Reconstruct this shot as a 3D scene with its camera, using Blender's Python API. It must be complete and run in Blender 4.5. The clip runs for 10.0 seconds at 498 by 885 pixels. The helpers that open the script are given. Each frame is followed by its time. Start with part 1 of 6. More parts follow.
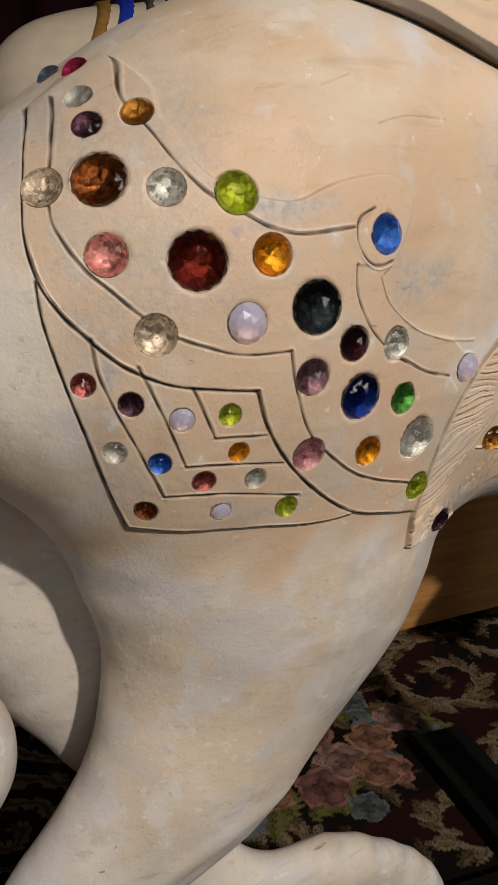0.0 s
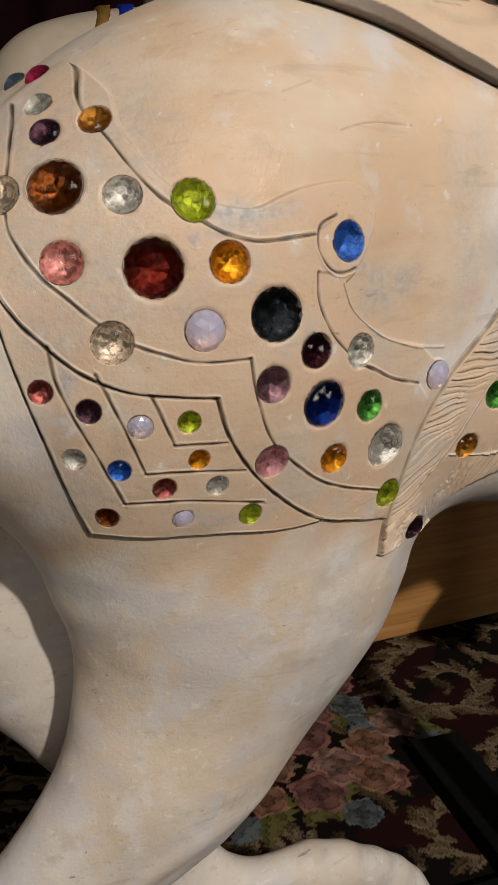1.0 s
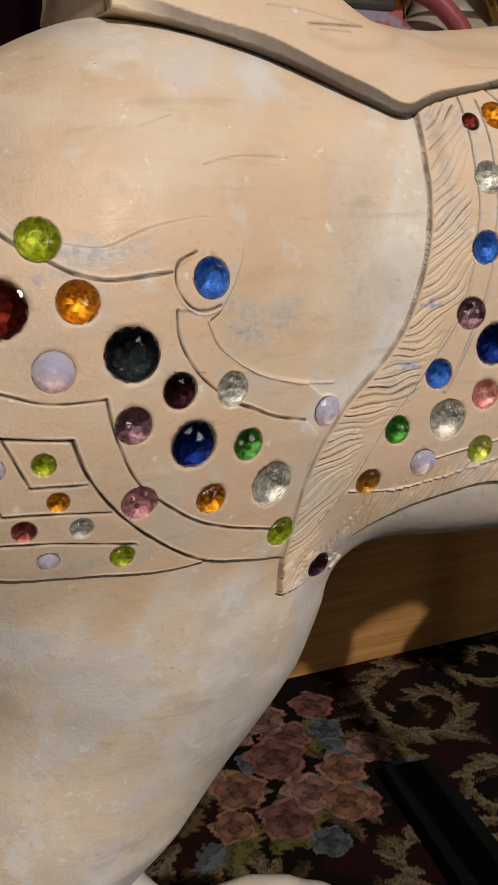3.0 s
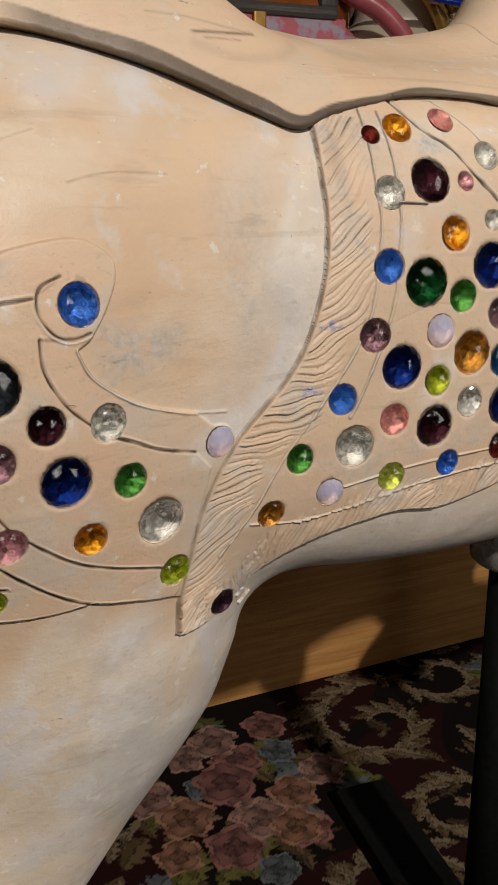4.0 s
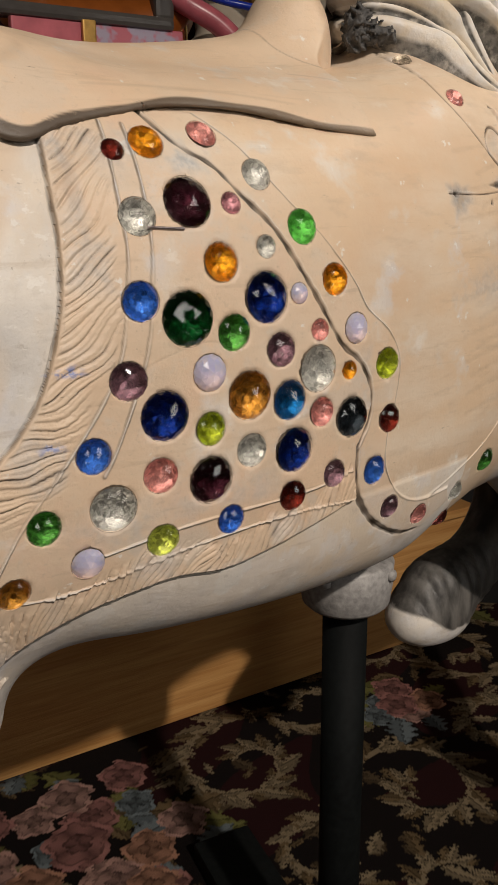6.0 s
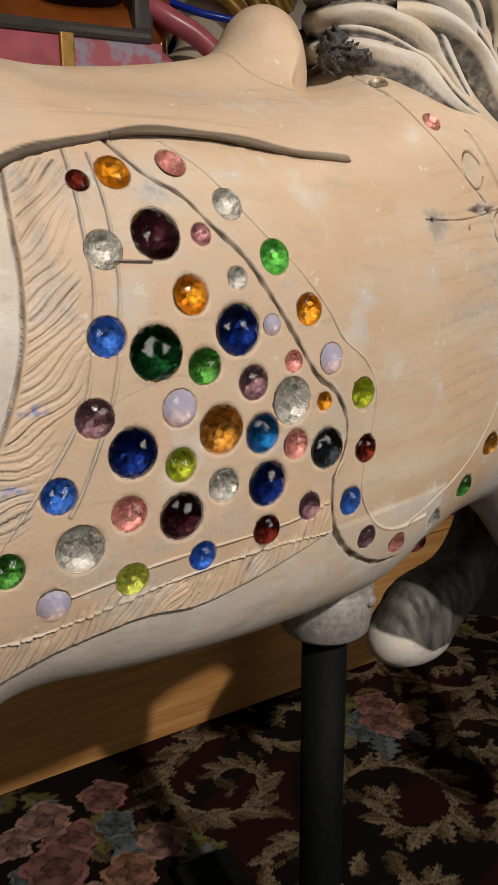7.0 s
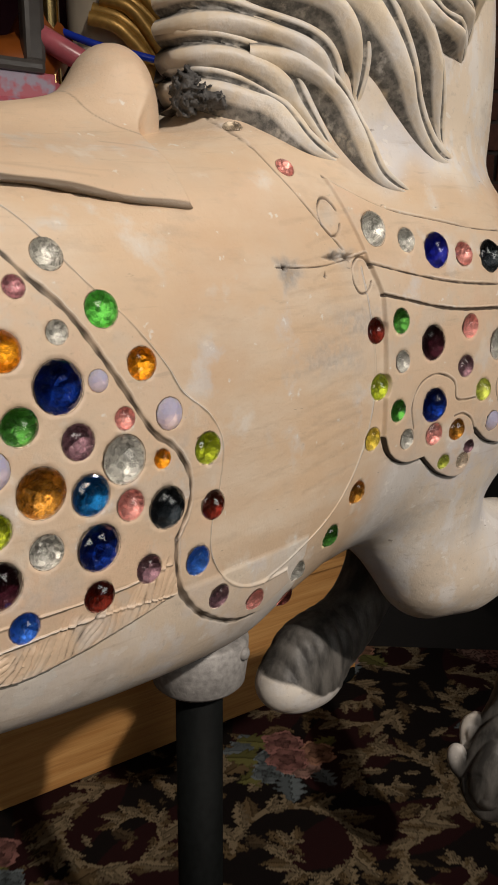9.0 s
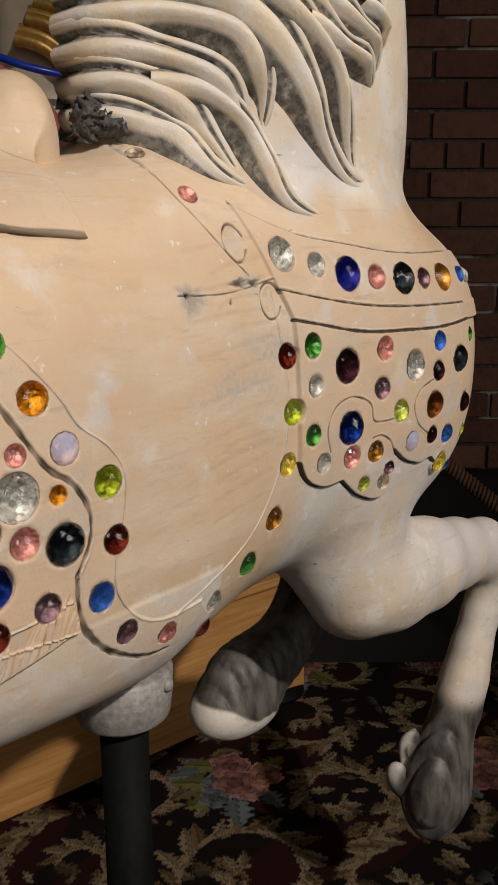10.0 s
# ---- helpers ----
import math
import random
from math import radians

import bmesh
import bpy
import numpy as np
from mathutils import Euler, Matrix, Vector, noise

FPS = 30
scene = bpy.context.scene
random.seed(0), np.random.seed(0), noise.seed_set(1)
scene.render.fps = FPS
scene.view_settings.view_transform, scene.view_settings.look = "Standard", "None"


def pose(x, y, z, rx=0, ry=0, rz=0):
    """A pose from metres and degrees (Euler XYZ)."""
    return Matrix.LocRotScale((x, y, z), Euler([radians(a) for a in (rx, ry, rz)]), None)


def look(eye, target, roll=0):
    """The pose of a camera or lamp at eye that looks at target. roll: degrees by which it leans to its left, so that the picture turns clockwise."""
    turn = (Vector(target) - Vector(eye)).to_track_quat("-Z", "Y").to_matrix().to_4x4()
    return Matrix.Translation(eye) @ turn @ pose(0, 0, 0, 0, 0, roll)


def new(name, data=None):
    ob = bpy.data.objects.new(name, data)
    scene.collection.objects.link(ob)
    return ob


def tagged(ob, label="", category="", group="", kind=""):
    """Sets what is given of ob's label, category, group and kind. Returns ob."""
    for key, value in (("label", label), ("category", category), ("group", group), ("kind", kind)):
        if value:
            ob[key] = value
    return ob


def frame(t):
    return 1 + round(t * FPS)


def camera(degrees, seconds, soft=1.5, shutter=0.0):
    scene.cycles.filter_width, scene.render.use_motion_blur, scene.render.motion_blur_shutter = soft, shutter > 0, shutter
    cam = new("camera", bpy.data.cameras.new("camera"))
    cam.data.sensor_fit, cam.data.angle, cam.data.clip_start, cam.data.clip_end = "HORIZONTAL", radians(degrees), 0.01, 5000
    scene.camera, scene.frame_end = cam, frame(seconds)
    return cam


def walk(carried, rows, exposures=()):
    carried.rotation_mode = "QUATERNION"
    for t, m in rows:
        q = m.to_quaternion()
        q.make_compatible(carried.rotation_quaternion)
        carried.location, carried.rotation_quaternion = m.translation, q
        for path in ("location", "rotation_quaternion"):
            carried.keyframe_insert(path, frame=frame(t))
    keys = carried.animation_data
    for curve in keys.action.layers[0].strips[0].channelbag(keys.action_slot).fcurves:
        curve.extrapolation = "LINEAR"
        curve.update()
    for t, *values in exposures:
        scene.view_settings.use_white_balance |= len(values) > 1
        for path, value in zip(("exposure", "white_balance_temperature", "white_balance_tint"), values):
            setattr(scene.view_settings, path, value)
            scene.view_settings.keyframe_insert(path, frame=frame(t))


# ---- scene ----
cam = camera(33.9, 10.0, soft=1.5)
METRES, EYE, TILT, LEAN, TURN = 0.60, 1.28, -18.0, 0.0, -32.0
ROWS = [
    (0.0, 0.0, 0.0, 0.0, -0.0, 0.0, 0.0),
    (0.5, 0.0365, 0.0045, 0.0027, 0.42, 0.08, -0.13),
    (1.0, 0.0677, 0.0031, 0.0073, 1.04, 0.12, -0.27),
    (1.5, 0.1188, 0.0093, 0.0125, 1.69, 0.23, -0.38),
    (2.0, 0.1694, 0.0129, 0.0216, 2.63, 0.36, -0.5),
    (3.5, 0.3204, 0.068, 0.0647, 2.69, 0.94, -0.33),
    (4.0, 0.3774, 0.1141, 0.085, 0.94, 1.27, 0.4),
    (4.5, 0.4335, 0.1544, 0.1098, -0.98, 1.51, 1.15),
    (5.0, 0.4747, 0.1812, 0.1113, -2.78, 1.77, 1.74),
    (5.5, 0.5239, 0.2231, 0.1571, -4.38, 1.98, 2.34),
    (6.0, 0.5741, 0.2703, 0.1447, -6.21, 2.07, 2.6),
    (7.5, 0.6119, 0.3044, 0.2008, -7.74, 2.58, 2.84),
    (8.0, 0.6551, 0.3191, 0.2059, -9.16, 2.88, 3.0),
    (8.5, 0.6941, 0.3232, 0.2166, -10.72, 3.31, 3.25),
    (9.0, 0.7413, 0.3274, 0.2292, -11.9, 3.83, 3.44),
    (9.5, 0.7941, 0.3278, 0.2377, -13.69, 4.22, 3.93),
    (10.0, 0.8257, 0.3255, 0.2502, -14.75, 4.58, 4.99),
]
walk(cam, [(t, pose(0, 0, EYE, TILT, LEAN, TURN) @ pose(METRES * x, METRES * y, METRES * z, 90 + pitch, roll, yaw)) for t, x, y, z, yaw, pitch, roll in ROWS])

# ---- light ----
world = bpy.data.worlds.new("world")
scene.world = world
world.use_nodes = True
world.node_tree.nodes["Background"].inputs[0].default_value = (0.9, 0.75, 0.6, 1)
world.node_tree.nodes["Background"].inputs[1].default_value = 0.002


def spot(name, eye, target, watts, size, colour=(1, 0.86, 0.7), cone=60):
    lamp = bpy.data.lights.new(name, "SPOT")
    lamp.energy, lamp.shadow_soft_size, lamp.color = watts, size, colour
    lamp.spot_size, lamp.spot_blend = radians(cone), 0.8
    ob = new(name, lamp)
    ob.matrix_world = look(eye, target)
    return ob


spot("ceiling_spot", (0.12, -4.0, 4.75), (0.80, 0.6, 1.10), 1040, 0.08, (1, 0.882, 0.772), 34)
spot("ceiling_spot", (2.4, 0.0, 2.85), (0.66, 0.62, 1.43), 28, 0.05, (1, 0.90, 0.77), 44)
# unseen area lamps added for facet glints in the stones and soft fill
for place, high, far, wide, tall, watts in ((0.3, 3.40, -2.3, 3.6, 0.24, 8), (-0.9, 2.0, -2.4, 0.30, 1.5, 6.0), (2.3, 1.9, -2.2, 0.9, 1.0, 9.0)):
    fill_lamp = bpy.data.lights.new("strip_light", "AREA")
    fill_lamp.shape, fill_lamp.size, fill_lamp.size_y, fill_lamp.energy, fill_lamp.color = "RECTANGLE", wide, tall, watts, (1, 0.95, 0.89)
    new("strip_light", fill_lamp).matrix_world = look((place, far, high), (place * 0.6 + 0.3, 0.6, 1.2))

# ---- materials ----


def node(tree, kind, **values):
    n = tree.nodes.new(kind)
    for k, v in values.items():
        n.inputs[k].default_value = v
    return n


def material(name, rough=0.5, metal=0.0):
    m = bpy.data.materials.new(name)
    m.use_nodes = True
    b = m.node_tree.nodes["Principled BSDF"]
    b.inputs["Roughness"].default_value, b.inputs["Metallic"].default_value = rough, metal
    return m, m.node_tree, b


def plain(name, colour, rough=0.5, metal=0.0, grain=60.0, amount=0.25, bump=0.2):
    """A surface of one paint or metal with uneven tone, sheen and fine relief."""
    m, t, b = material(name, rough, metal)
    geo = node(t, "ShaderNodeNewGeometry")
    n1 = node(t, "ShaderNodeTexNoise", Scale=grain, Detail=6.0)
    n2 = node(t, "ShaderNodeTexNoise", Scale=grain / 12, Detail=4.0)
    for n in (n1, n2):
        t.links.new(geo.outputs["Position"], n.inputs["Vector"])
    mix = t.nodes.new("ShaderNodeMix")
    mix.data_type = "RGBA"
    add = t.nodes.new("ShaderNodeMath")
    add.operation = "ADD"
    t.links.new(n1.outputs["Fac"], add.inputs[0])
    t.links.new(n2.outputs["Fac"], add.inputs[1])
    half = node(t, "ShaderNodeMapRange", **{"From Min": 0.6, "From Max": 1.4})
    t.links.new(add.outputs[0], half.inputs["Value"])
    t.links.new(half.outputs[0], mix.inputs["Factor"])
    mix.inputs["A"].default_value = (*[c * (1 - amount) for c in colour], 1)
    mix.inputs["B"].default_value = (*[min(1, c * (1 + amount)) for c in colour], 1)
    t.links.new(mix.outputs["Result"], b.inputs["Base Color"])
    bp = node(t, "ShaderNodeBump", Strength=bump, Distance=0.002)
    t.links.new(n1.outputs["Fac"], bp.inputs["Height"])
    t.links.new(bp.outputs["Normal"], b.inputs["Normal"])
    return m


def attr(t, name):
    n = node(t, "ShaderNodeAttribute")
    n.attribute_name = name
    return n.outputs["Fac"]


def mixed(t, fac, a, b, how="MIX"):
    m = t.nodes.new("ShaderNodeMix")
    m.data_type, m.blend_type = "RGBA", how
    for slot, v in (("Factor", fac), ("A", a), ("B", b)):
        if hasattr(v, "links"):
            t.links.new(v, m.inputs[slot])
        else:
            m.inputs[slot].default_value = v if slot == "Factor" else (*v, 1)
    return m.outputs["Result"]


def sums(t, how, a, b):
    m = t.nodes.new("ShaderNodeMath")
    m.operation, m.use_clamp = how, True
    for k, v in enumerate((a, b)):
        if hasattr(v, "links"):
            t.links.new(v, m.inputs[k])
        else:
            m.inputs[k].default_value = v
    return m.outputs[0]


def speck(t, where, scale, low, high, detail=6.0, stretch=None):
    """Noise over places, cut to 0..1 between low and high."""
    v = where
    if stretch:
        mp = node(t, "ShaderNodeMapping")
        mp.inputs["Scale"].default_value = stretch
        t.links.new(where, mp.inputs["Vector"])
        v = mp.outputs[0]
    n = node(t, "ShaderNodeTexNoise", Scale=scale, Detail=detail, Roughness=0.6)
    t.links.new(v, n.inputs["Vector"])
    r = node(t, "ShaderNodeMapRange", **{"From Min": low, "From Max": high})
    t.links.new(n.outputs["Fac"], r.inputs["Value"])
    return r.outputs[0]


def primed():
    """Old carved wood: peach-tan ground, worn white primer, grey filler, dark paint left in the cuts, darker gaps and
    edges.
    """
    m, t, b = material("primed_wood", 0.5)
    where = node(t, "ShaderNodeNewGeometry").outputs["Position"]
    tan = mixed(t, speck(t, where, 9, 0.35, 0.65), (0.70, 0.525, 0.36), (0.64, 0.50, 0.365))
    tan = mixed(t, sums(t, "MULTIPLY", speck(t, where, 10, 0.46, 0.66, 9.0, (0.6, 1, 1.6)), 0.8), tan, (0.72, 0.62, 0.50))
    tan = mixed(t, sums(t, "MULTIPLY", speck(t, where, 5, 0.5, 0.62, 5.0), 0.6), tan, (0.66, 0.46, 0.30))
    tan = mixed(t, sums(t, "MULTIPLY", speck(t, where, 34, 0.56, 0.72, 9.0, (0.5, 1, 1.5)), 0.5), tan, (0.50, 0.385, 0.28))
    tan = mixed(t, sums(t, "MULTIPLY", speck(t, where, 16, 0.5, 0.8, 5.0, (0.25, 1, 1.8)), 0.30), tan, (0.54, 0.385, 0.25))
    flesh = mixed(t, speck(t, where, 14, 0.4, 0.7), (0.69, 0.515, 0.365), (0.67, 0.545, 0.415))
    flesh = mixed(t, sums(t, "MULTIPLY", speck(t, where, 30, 0.52, 0.66, 9.0, (0.6, 1, 1.3)), 0.45), flesh, (0.52, 0.42, 0.31))
    flesh = mixed(t, sums(t, "MULTIPLY", speck(t, where, 17, 0.55, 0.62, 10.0), 0.55), flesh, (0.58, 0.55, 0.50))
    flesh = mixed(t, sums(t, "MULTIPLY", speck(t, where, 11, 0.55, 0.68, 8.0), 0.5), flesh, (0.72, 0.46, 0.32))
    flesh = mixed(t, sums(t, "MULTIPLY", speck(t, where, 200, 0.60, 0.66, 6.0), 0.25), flesh, (0.33, 0.27, 0.20))
    base = mixed(t, sums(t, "MULTIPLY", attr(t, "flesh"), 0.9), tan, flesh)
    prime = mixed(t, speck(t, where, 6, 0.40, 0.58, 9.0), (0.78, 0.725, 0.645), (0.64, 0.61, 0.575))
    prime = mixed(t, sums(t, "MULTIPLY", speck(t, where, 4.5, 0.49, 0.60, 9.0, (1.3, 1, 0.9)), 0.55), prime, (0.71, 0.565, 0.40))
    prime = mixed(t, sums(t, "MULTIPLY", speck(t, where, 22, 0.53, 0.62, 10.0, (1.2, 1, 0.8)), 0.7), prime, (0.74, 0.72, 0.70))
    prime = mixed(t, sums(t, "MULTIPLY", speck(t, where, 24, 0.56, 0.68, 10.0, (0.8, 1, 1.2)), 0.32), prime, (0.44, 0.395, 0.34))
    prime = mixed(t, sums(t, "MULTIPLY", speck(t, where, 120, 0.60, 0.68, 5.0), 0.3), prime, (0.40, 0.355, 0.30))
    prime = mixed(t, sums(t, "MULTIPLY", speck(t, where, 7, 0.52, 0.60, 8.0, (1, 1, 1.3)), 0.6), prime, (0.63, 0.625, 0.66))
    prime = mixed(t, sums(t, "MULTIPLY", speck(t, where, 60, 0.62, 0.65, 10.0, (0.7, 1, 1.0)), 0.55), prime, (0.84, 0.81, 0.76))
    edge = sums(t, "ADD", attr(t, "white"), sums(t, "MULTIPLY", speck(t, where, 15, 0.57, 0.66, 10.0), 0.65))
    base = mixed(t, edge, base, prime)
    base = mixed(t, sums(t, "MULTIPLY", speck(t, where, 42, 0.66, 0.72, 10.0, (0.3, 1, 1.4)), 0.3), base, (0.32, 0.26, 0.195))
    base = mixed(t, sums(t, "MULTIPLY", speck(t, where, 60, 0.66, 0.69, 10.0), 0.7), base, (0.78, 0.75, 0.70))
    base = mixed(t, sums(t, "MULTIPLY", speck(t, where, 240, 0.71, 0.74, 4.0), 0.4), base, (0.20, 0.15, 0.10))
    base = mixed(t, sums(t, "MULTIPLY", speck(t, where, 95, 0.60, 0.70, 6.0, (0.07, 1, 1.0)), 0.28), base, (0.40, 0.30, 0.20))
    base = mixed(t, sums(t, "MULTIPLY", speck(t, where, 75, 0.70, 0.715, 8.0, (0.22, 1, 1.1)), 0.6), base, (0.15, 0.115, 0.085))
    chalk = sums(t, "MULTIPLY", attr(t, "patch"), speck(t, where, 70, 0.32, 0.55, 10.0))
    base = mixed(t, chalk, base, mixed(t, speck(t, where, 160, 0.4, 0.6), (0.38, 0.39, 0.40), (0.56, 0.55, 0.53)))
    # grey paint of hooves and mane, darkened for the far leg's shadow
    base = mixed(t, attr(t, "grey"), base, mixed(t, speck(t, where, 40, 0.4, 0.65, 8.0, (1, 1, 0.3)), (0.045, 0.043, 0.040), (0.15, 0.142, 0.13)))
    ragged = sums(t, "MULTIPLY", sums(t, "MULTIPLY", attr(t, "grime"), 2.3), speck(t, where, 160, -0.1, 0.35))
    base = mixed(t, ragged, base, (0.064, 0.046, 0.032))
    blue_smear = sums(t, "MULTIPLY", attr(t, "smear"), speck(t, where, 190, 0.42, 0.55, 6.0))
    base = mixed(t, blue_smear, base, (0.10, 0.20, 0.52))
    t.links.new(base, b.inputs["Base Color"])
    r = node(t, "ShaderNodeMapRange", **{"To Min": 0.36, "To Max": 0.62})
    t.links.new(speck(t, where, 18, 0.3, 0.7), r.inputs["Value"])
    t.links.new(r.outputs[0], b.inputs["Roughness"])
    fine = sums(t, "ADD", sums(t, "MULTIPLY", speck(t, where, 300, 0.2, 0.8), 0.3), sums(t, "MULTIPLY", speck(t, where, 45, 0.3, 0.75, 9.0), 0.6))
    fine = sums(t, "SUBTRACT", fine, sums(t, "MULTIPLY", speck(t, where, 150, 0.66, 0.72, 3.0), 0.25))
    lumpy = node(t, "ShaderNodeBump", Strength=0.55, Distance=0.006)
    t.links.new(sums(t, "MULTIPLY", attr(t, "white"), speck(t, where, 11, 0.25, 0.75, 1.0)), lumpy.inputs["Height"])
    bp = node(t, "ShaderNodeBump", Strength=0.5, Distance=0.0016)
    t.links.new(lumpy.outputs["Normal"], bp.inputs["Normal"])
    t.links.new(fine, bp.inputs["Height"])
    t.links.new(bp.outputs["Normal"], b.inputs["Normal"])
    return m


def mane_coat():
    m, t, b = material("mane_paint", 0.5)
    where = node(t, "ShaderNodeNewGeometry").outputs["Position"]
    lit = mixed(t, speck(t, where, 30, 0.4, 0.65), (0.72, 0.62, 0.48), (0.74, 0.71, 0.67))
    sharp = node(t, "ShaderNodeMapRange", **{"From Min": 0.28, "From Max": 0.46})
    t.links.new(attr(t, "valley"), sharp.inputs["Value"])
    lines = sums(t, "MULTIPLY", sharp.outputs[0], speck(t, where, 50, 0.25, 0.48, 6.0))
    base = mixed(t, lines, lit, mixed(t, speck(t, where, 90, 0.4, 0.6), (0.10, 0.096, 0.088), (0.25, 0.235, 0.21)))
    t.links.new(base, b.inputs["Base Color"])
    bp = node(t, "ShaderNodeBump", Strength=0.3, Distance=0.002)
    t.links.new(speck(t, where, 120, 0.3, 0.7), bp.inputs["Height"])
    t.links.new(bp.outputs["Normal"], b.inputs["Normal"])
    return m


paint, mane_paint = primed(), mane_coat()

# ---- helpers of this scene ----


def mesh_of(name, verts, faces, mat, smooth=True):
    me = bpy.data.meshes.new(name)
    if len(faces) > 2000:
        faces = np.asarray(faces)
        k = faces.shape[1]
        me.vertices.add(len(verts))
        me.vertices.foreach_set("co", np.asarray(verts, np.float32).ravel())
        me.loops.add(faces.size)
        me.loops.foreach_set("vertex_index", faces.astype(np.int32).ravel())
        me.polygons.add(len(faces))
        me.polygons.foreach_set("loop_start", np.arange(0, faces.size, k, dtype=np.int32))
        me.update(calc_edges=True)
        me.validate()
    else:
        me.from_pydata([tuple(map(float, v)) for v in verts], [], [tuple(map(int, f)) for f in faces])
    if mat:
        me.materials.append(mat)
    if smooth:
        me.polygons.foreach_set("use_smooth", np.ones(len(me.polygons), bool))
    me.update()
    return me


def part(name, data, parent=None, label=""):
    ob = new(name, data)
    if parent:
        ob.parent = parent
    if label:
        tagged(ob, label)
    return ob


def block_data(name, low, high, mat, bevel=0.004):
    bm = bmesh.new()
    bmesh.ops.create_cube(bm, size=1)
    for v in bm.verts:
        v.co = [low[i] + (v.co[i] + 0.5) * (high[i] - low[i]) for i in range(3)]
    if bevel:
        bmesh.ops.bevel(bm, geom=bm.edges[:], offset=bevel, segments=2, affect="EDGES", profile=0.6)
    me = bpy.data.meshes.new(name)
    bm.to_mesh(me)
    bm.free()
    me.materials.append(mat)
    return me


# ---- room ----


def carpet_weave():
    """Dark wool carpet: bouquets of roses and leaves, and beige leafy scrolls."""
    m, t, b = material("carpet_weave", 0.95)
    where = node(t, "ShaderNodeNewGeometry").outputs["Position"]
    wob = node(t, "ShaderNodeTexNoise", Scale=26.0, Detail=3.0)
    t.links.new(where, wob.inputs["Vector"])
    off = node(t, "ShaderNodeVectorMath")
    off.operation = "MULTIPLY_ADD"
    off.inputs[1].default_value = (0.05, 0.05, 0)
    t.links.new(wob.outputs["Color"], off.inputs[0])
    t.links.new(where, off.inputs[2])
    place = off.outputs[0]

    def cells(scale, rnd=1.0, vec=place, feature="F1"):
        v = node(t, "ShaderNodeTexVoronoi", Scale=scale, Randomness=rnd)
        v.voronoi_dimensions, v.feature = "2D", feature
        t.links.new(vec, v.inputs["Vector"])
        return v

    def steps(value, stops, smooth=False):
        r = node(t, "ShaderNodeValToRGB")
        r.color_ramp.interpolation = "LINEAR" if smooth else "CONSTANT"
        e = r.color_ramp.elements
        while len(e) < len(stops):
            e.new(0.5)
        for k, (pos, c) in enumerate(stops):
            e[k].position, e[k].color = pos, (*c, 1)
        t.links.new(value, r.inputs["Fac"])
        return r.outputs["Color"]

    def calc(how, p, q=0.0):
        n = t.nodes.new("ShaderNodeMath")
        n.operation = how
        for k, v in enumerate((p, q)):
            if hasattr(v, "links"):
                t.links.new(v, n.inputs[k])
            else:
                n.inputs[k].default_value = v
        return n.outputs[0]

    def polar(cell):
        """Angle and distance from the middle of each cell."""
        away = node(t, "ShaderNodeVectorMath")
        away.operation = "SUBTRACT"
        t.links.new(place, away.inputs[0])
        t.links.new(cell.outputs["Position"], away.inputs[1])
        xyz = t.nodes.new("ShaderNodeSeparateXYZ")
        t.links.new(away.outputs[0], xyz.inputs[0])
        far = calc("SQRT", calc("ADD", calc("MULTIPLY", xyz.outputs[0], xyz.outputs[0]), calc("MULTIPLY", xyz.outputs[1], xyz.outputs[1])))
        return calc("ARCTAN2", xyz.outputs[1], xyz.outputs[0]), far

    ground = (0.0050, 0.0038, 0.0034)
    # roses: petals ringed round the middle of each bloom
    big = cells(9.0, 0.85)
    turn, far = polar(big)
    sep = t.nodes.new("ShaderNodeSeparateColor")
    t.links.new(big.outputs["Color"], sep.inputs[0])
    hue = steps(sep.outputs[0], [(0.0, (0.16, 0.078, 0.066)), (0.30, (0.078, 0.098, 0.108)), (0.50, (0.19, 0.118, 0.098)), (0.72, (0.085, 0.083, 0.038)), (0.84, (0.13, 0.062, 0.055))])
    ripple = calc("SINE", calc("ADD", calc("MULTIPLY", far, 250.0), calc("MULTIPLY", calc("SINE", calc("ADD", calc("MULTIPLY", turn, 5.0), calc("MULTIPLY", far, 90.0))), 1.9)))
    shade = steps(calc("ADD", calc("MULTIPLY", ripple, 0.5), 0.5), [(0.0, (0.30, 0.26, 0.26)), (0.35, (0.8, 0.75, 0.75)), (0.75, (1.2, 1.15, 1.1))], True)
    petal = mixed(t, 1.0, hue, shade, "MULTIPLY")
    lobes = calc("ADD", far, calc("MULTIPLY", calc("SINE", calc("MULTIPLY", turn, 7.0)), 0.007))
    bloom = steps(lobes, [(0.0, (1, 1, 1)), (0.049, (0, 0, 0))])
    leafy = cells(17.0, 1.0)
    lturn, lfar = polar(leafy)
    lsep = t.nodes.new("ShaderNodeSeparateColor")
    t.links.new(leafy.outputs["Color"], lsep.inputs[0])
    leaf = steps(lsep.outputs[1], [(0.0, ground), (0.2, (0.055, 0.056, 0.022)), (0.5, ground), (0.62, (0.10, 0.074, 0.042)), (0.85, (0.045, 0.052, 0.055))])
    teeth = calc("ADD", lfar, calc("MULTIPLY", calc("SINE", calc("ADD", calc("MULTIPLY", lturn, 6.0), calc("MULTIPLY", lfar, 120.0))), 0.008))
    leaf = mixed(t, steps(teeth, [(0.0, (1, 1, 1)), (0.026, (0, 0, 0))]), ground, leaf)
    flowers = mixed(t, bloom, leaf, petal)
    # scrolls: leafy spirals round scattered middles
    ring = cells(4.4, 0.75)
    sturn, sfar = polar(ring)
    coil = calc("SINE", calc("ADD", sturn, calc("MULTIPLY", sfar, 85.0)))
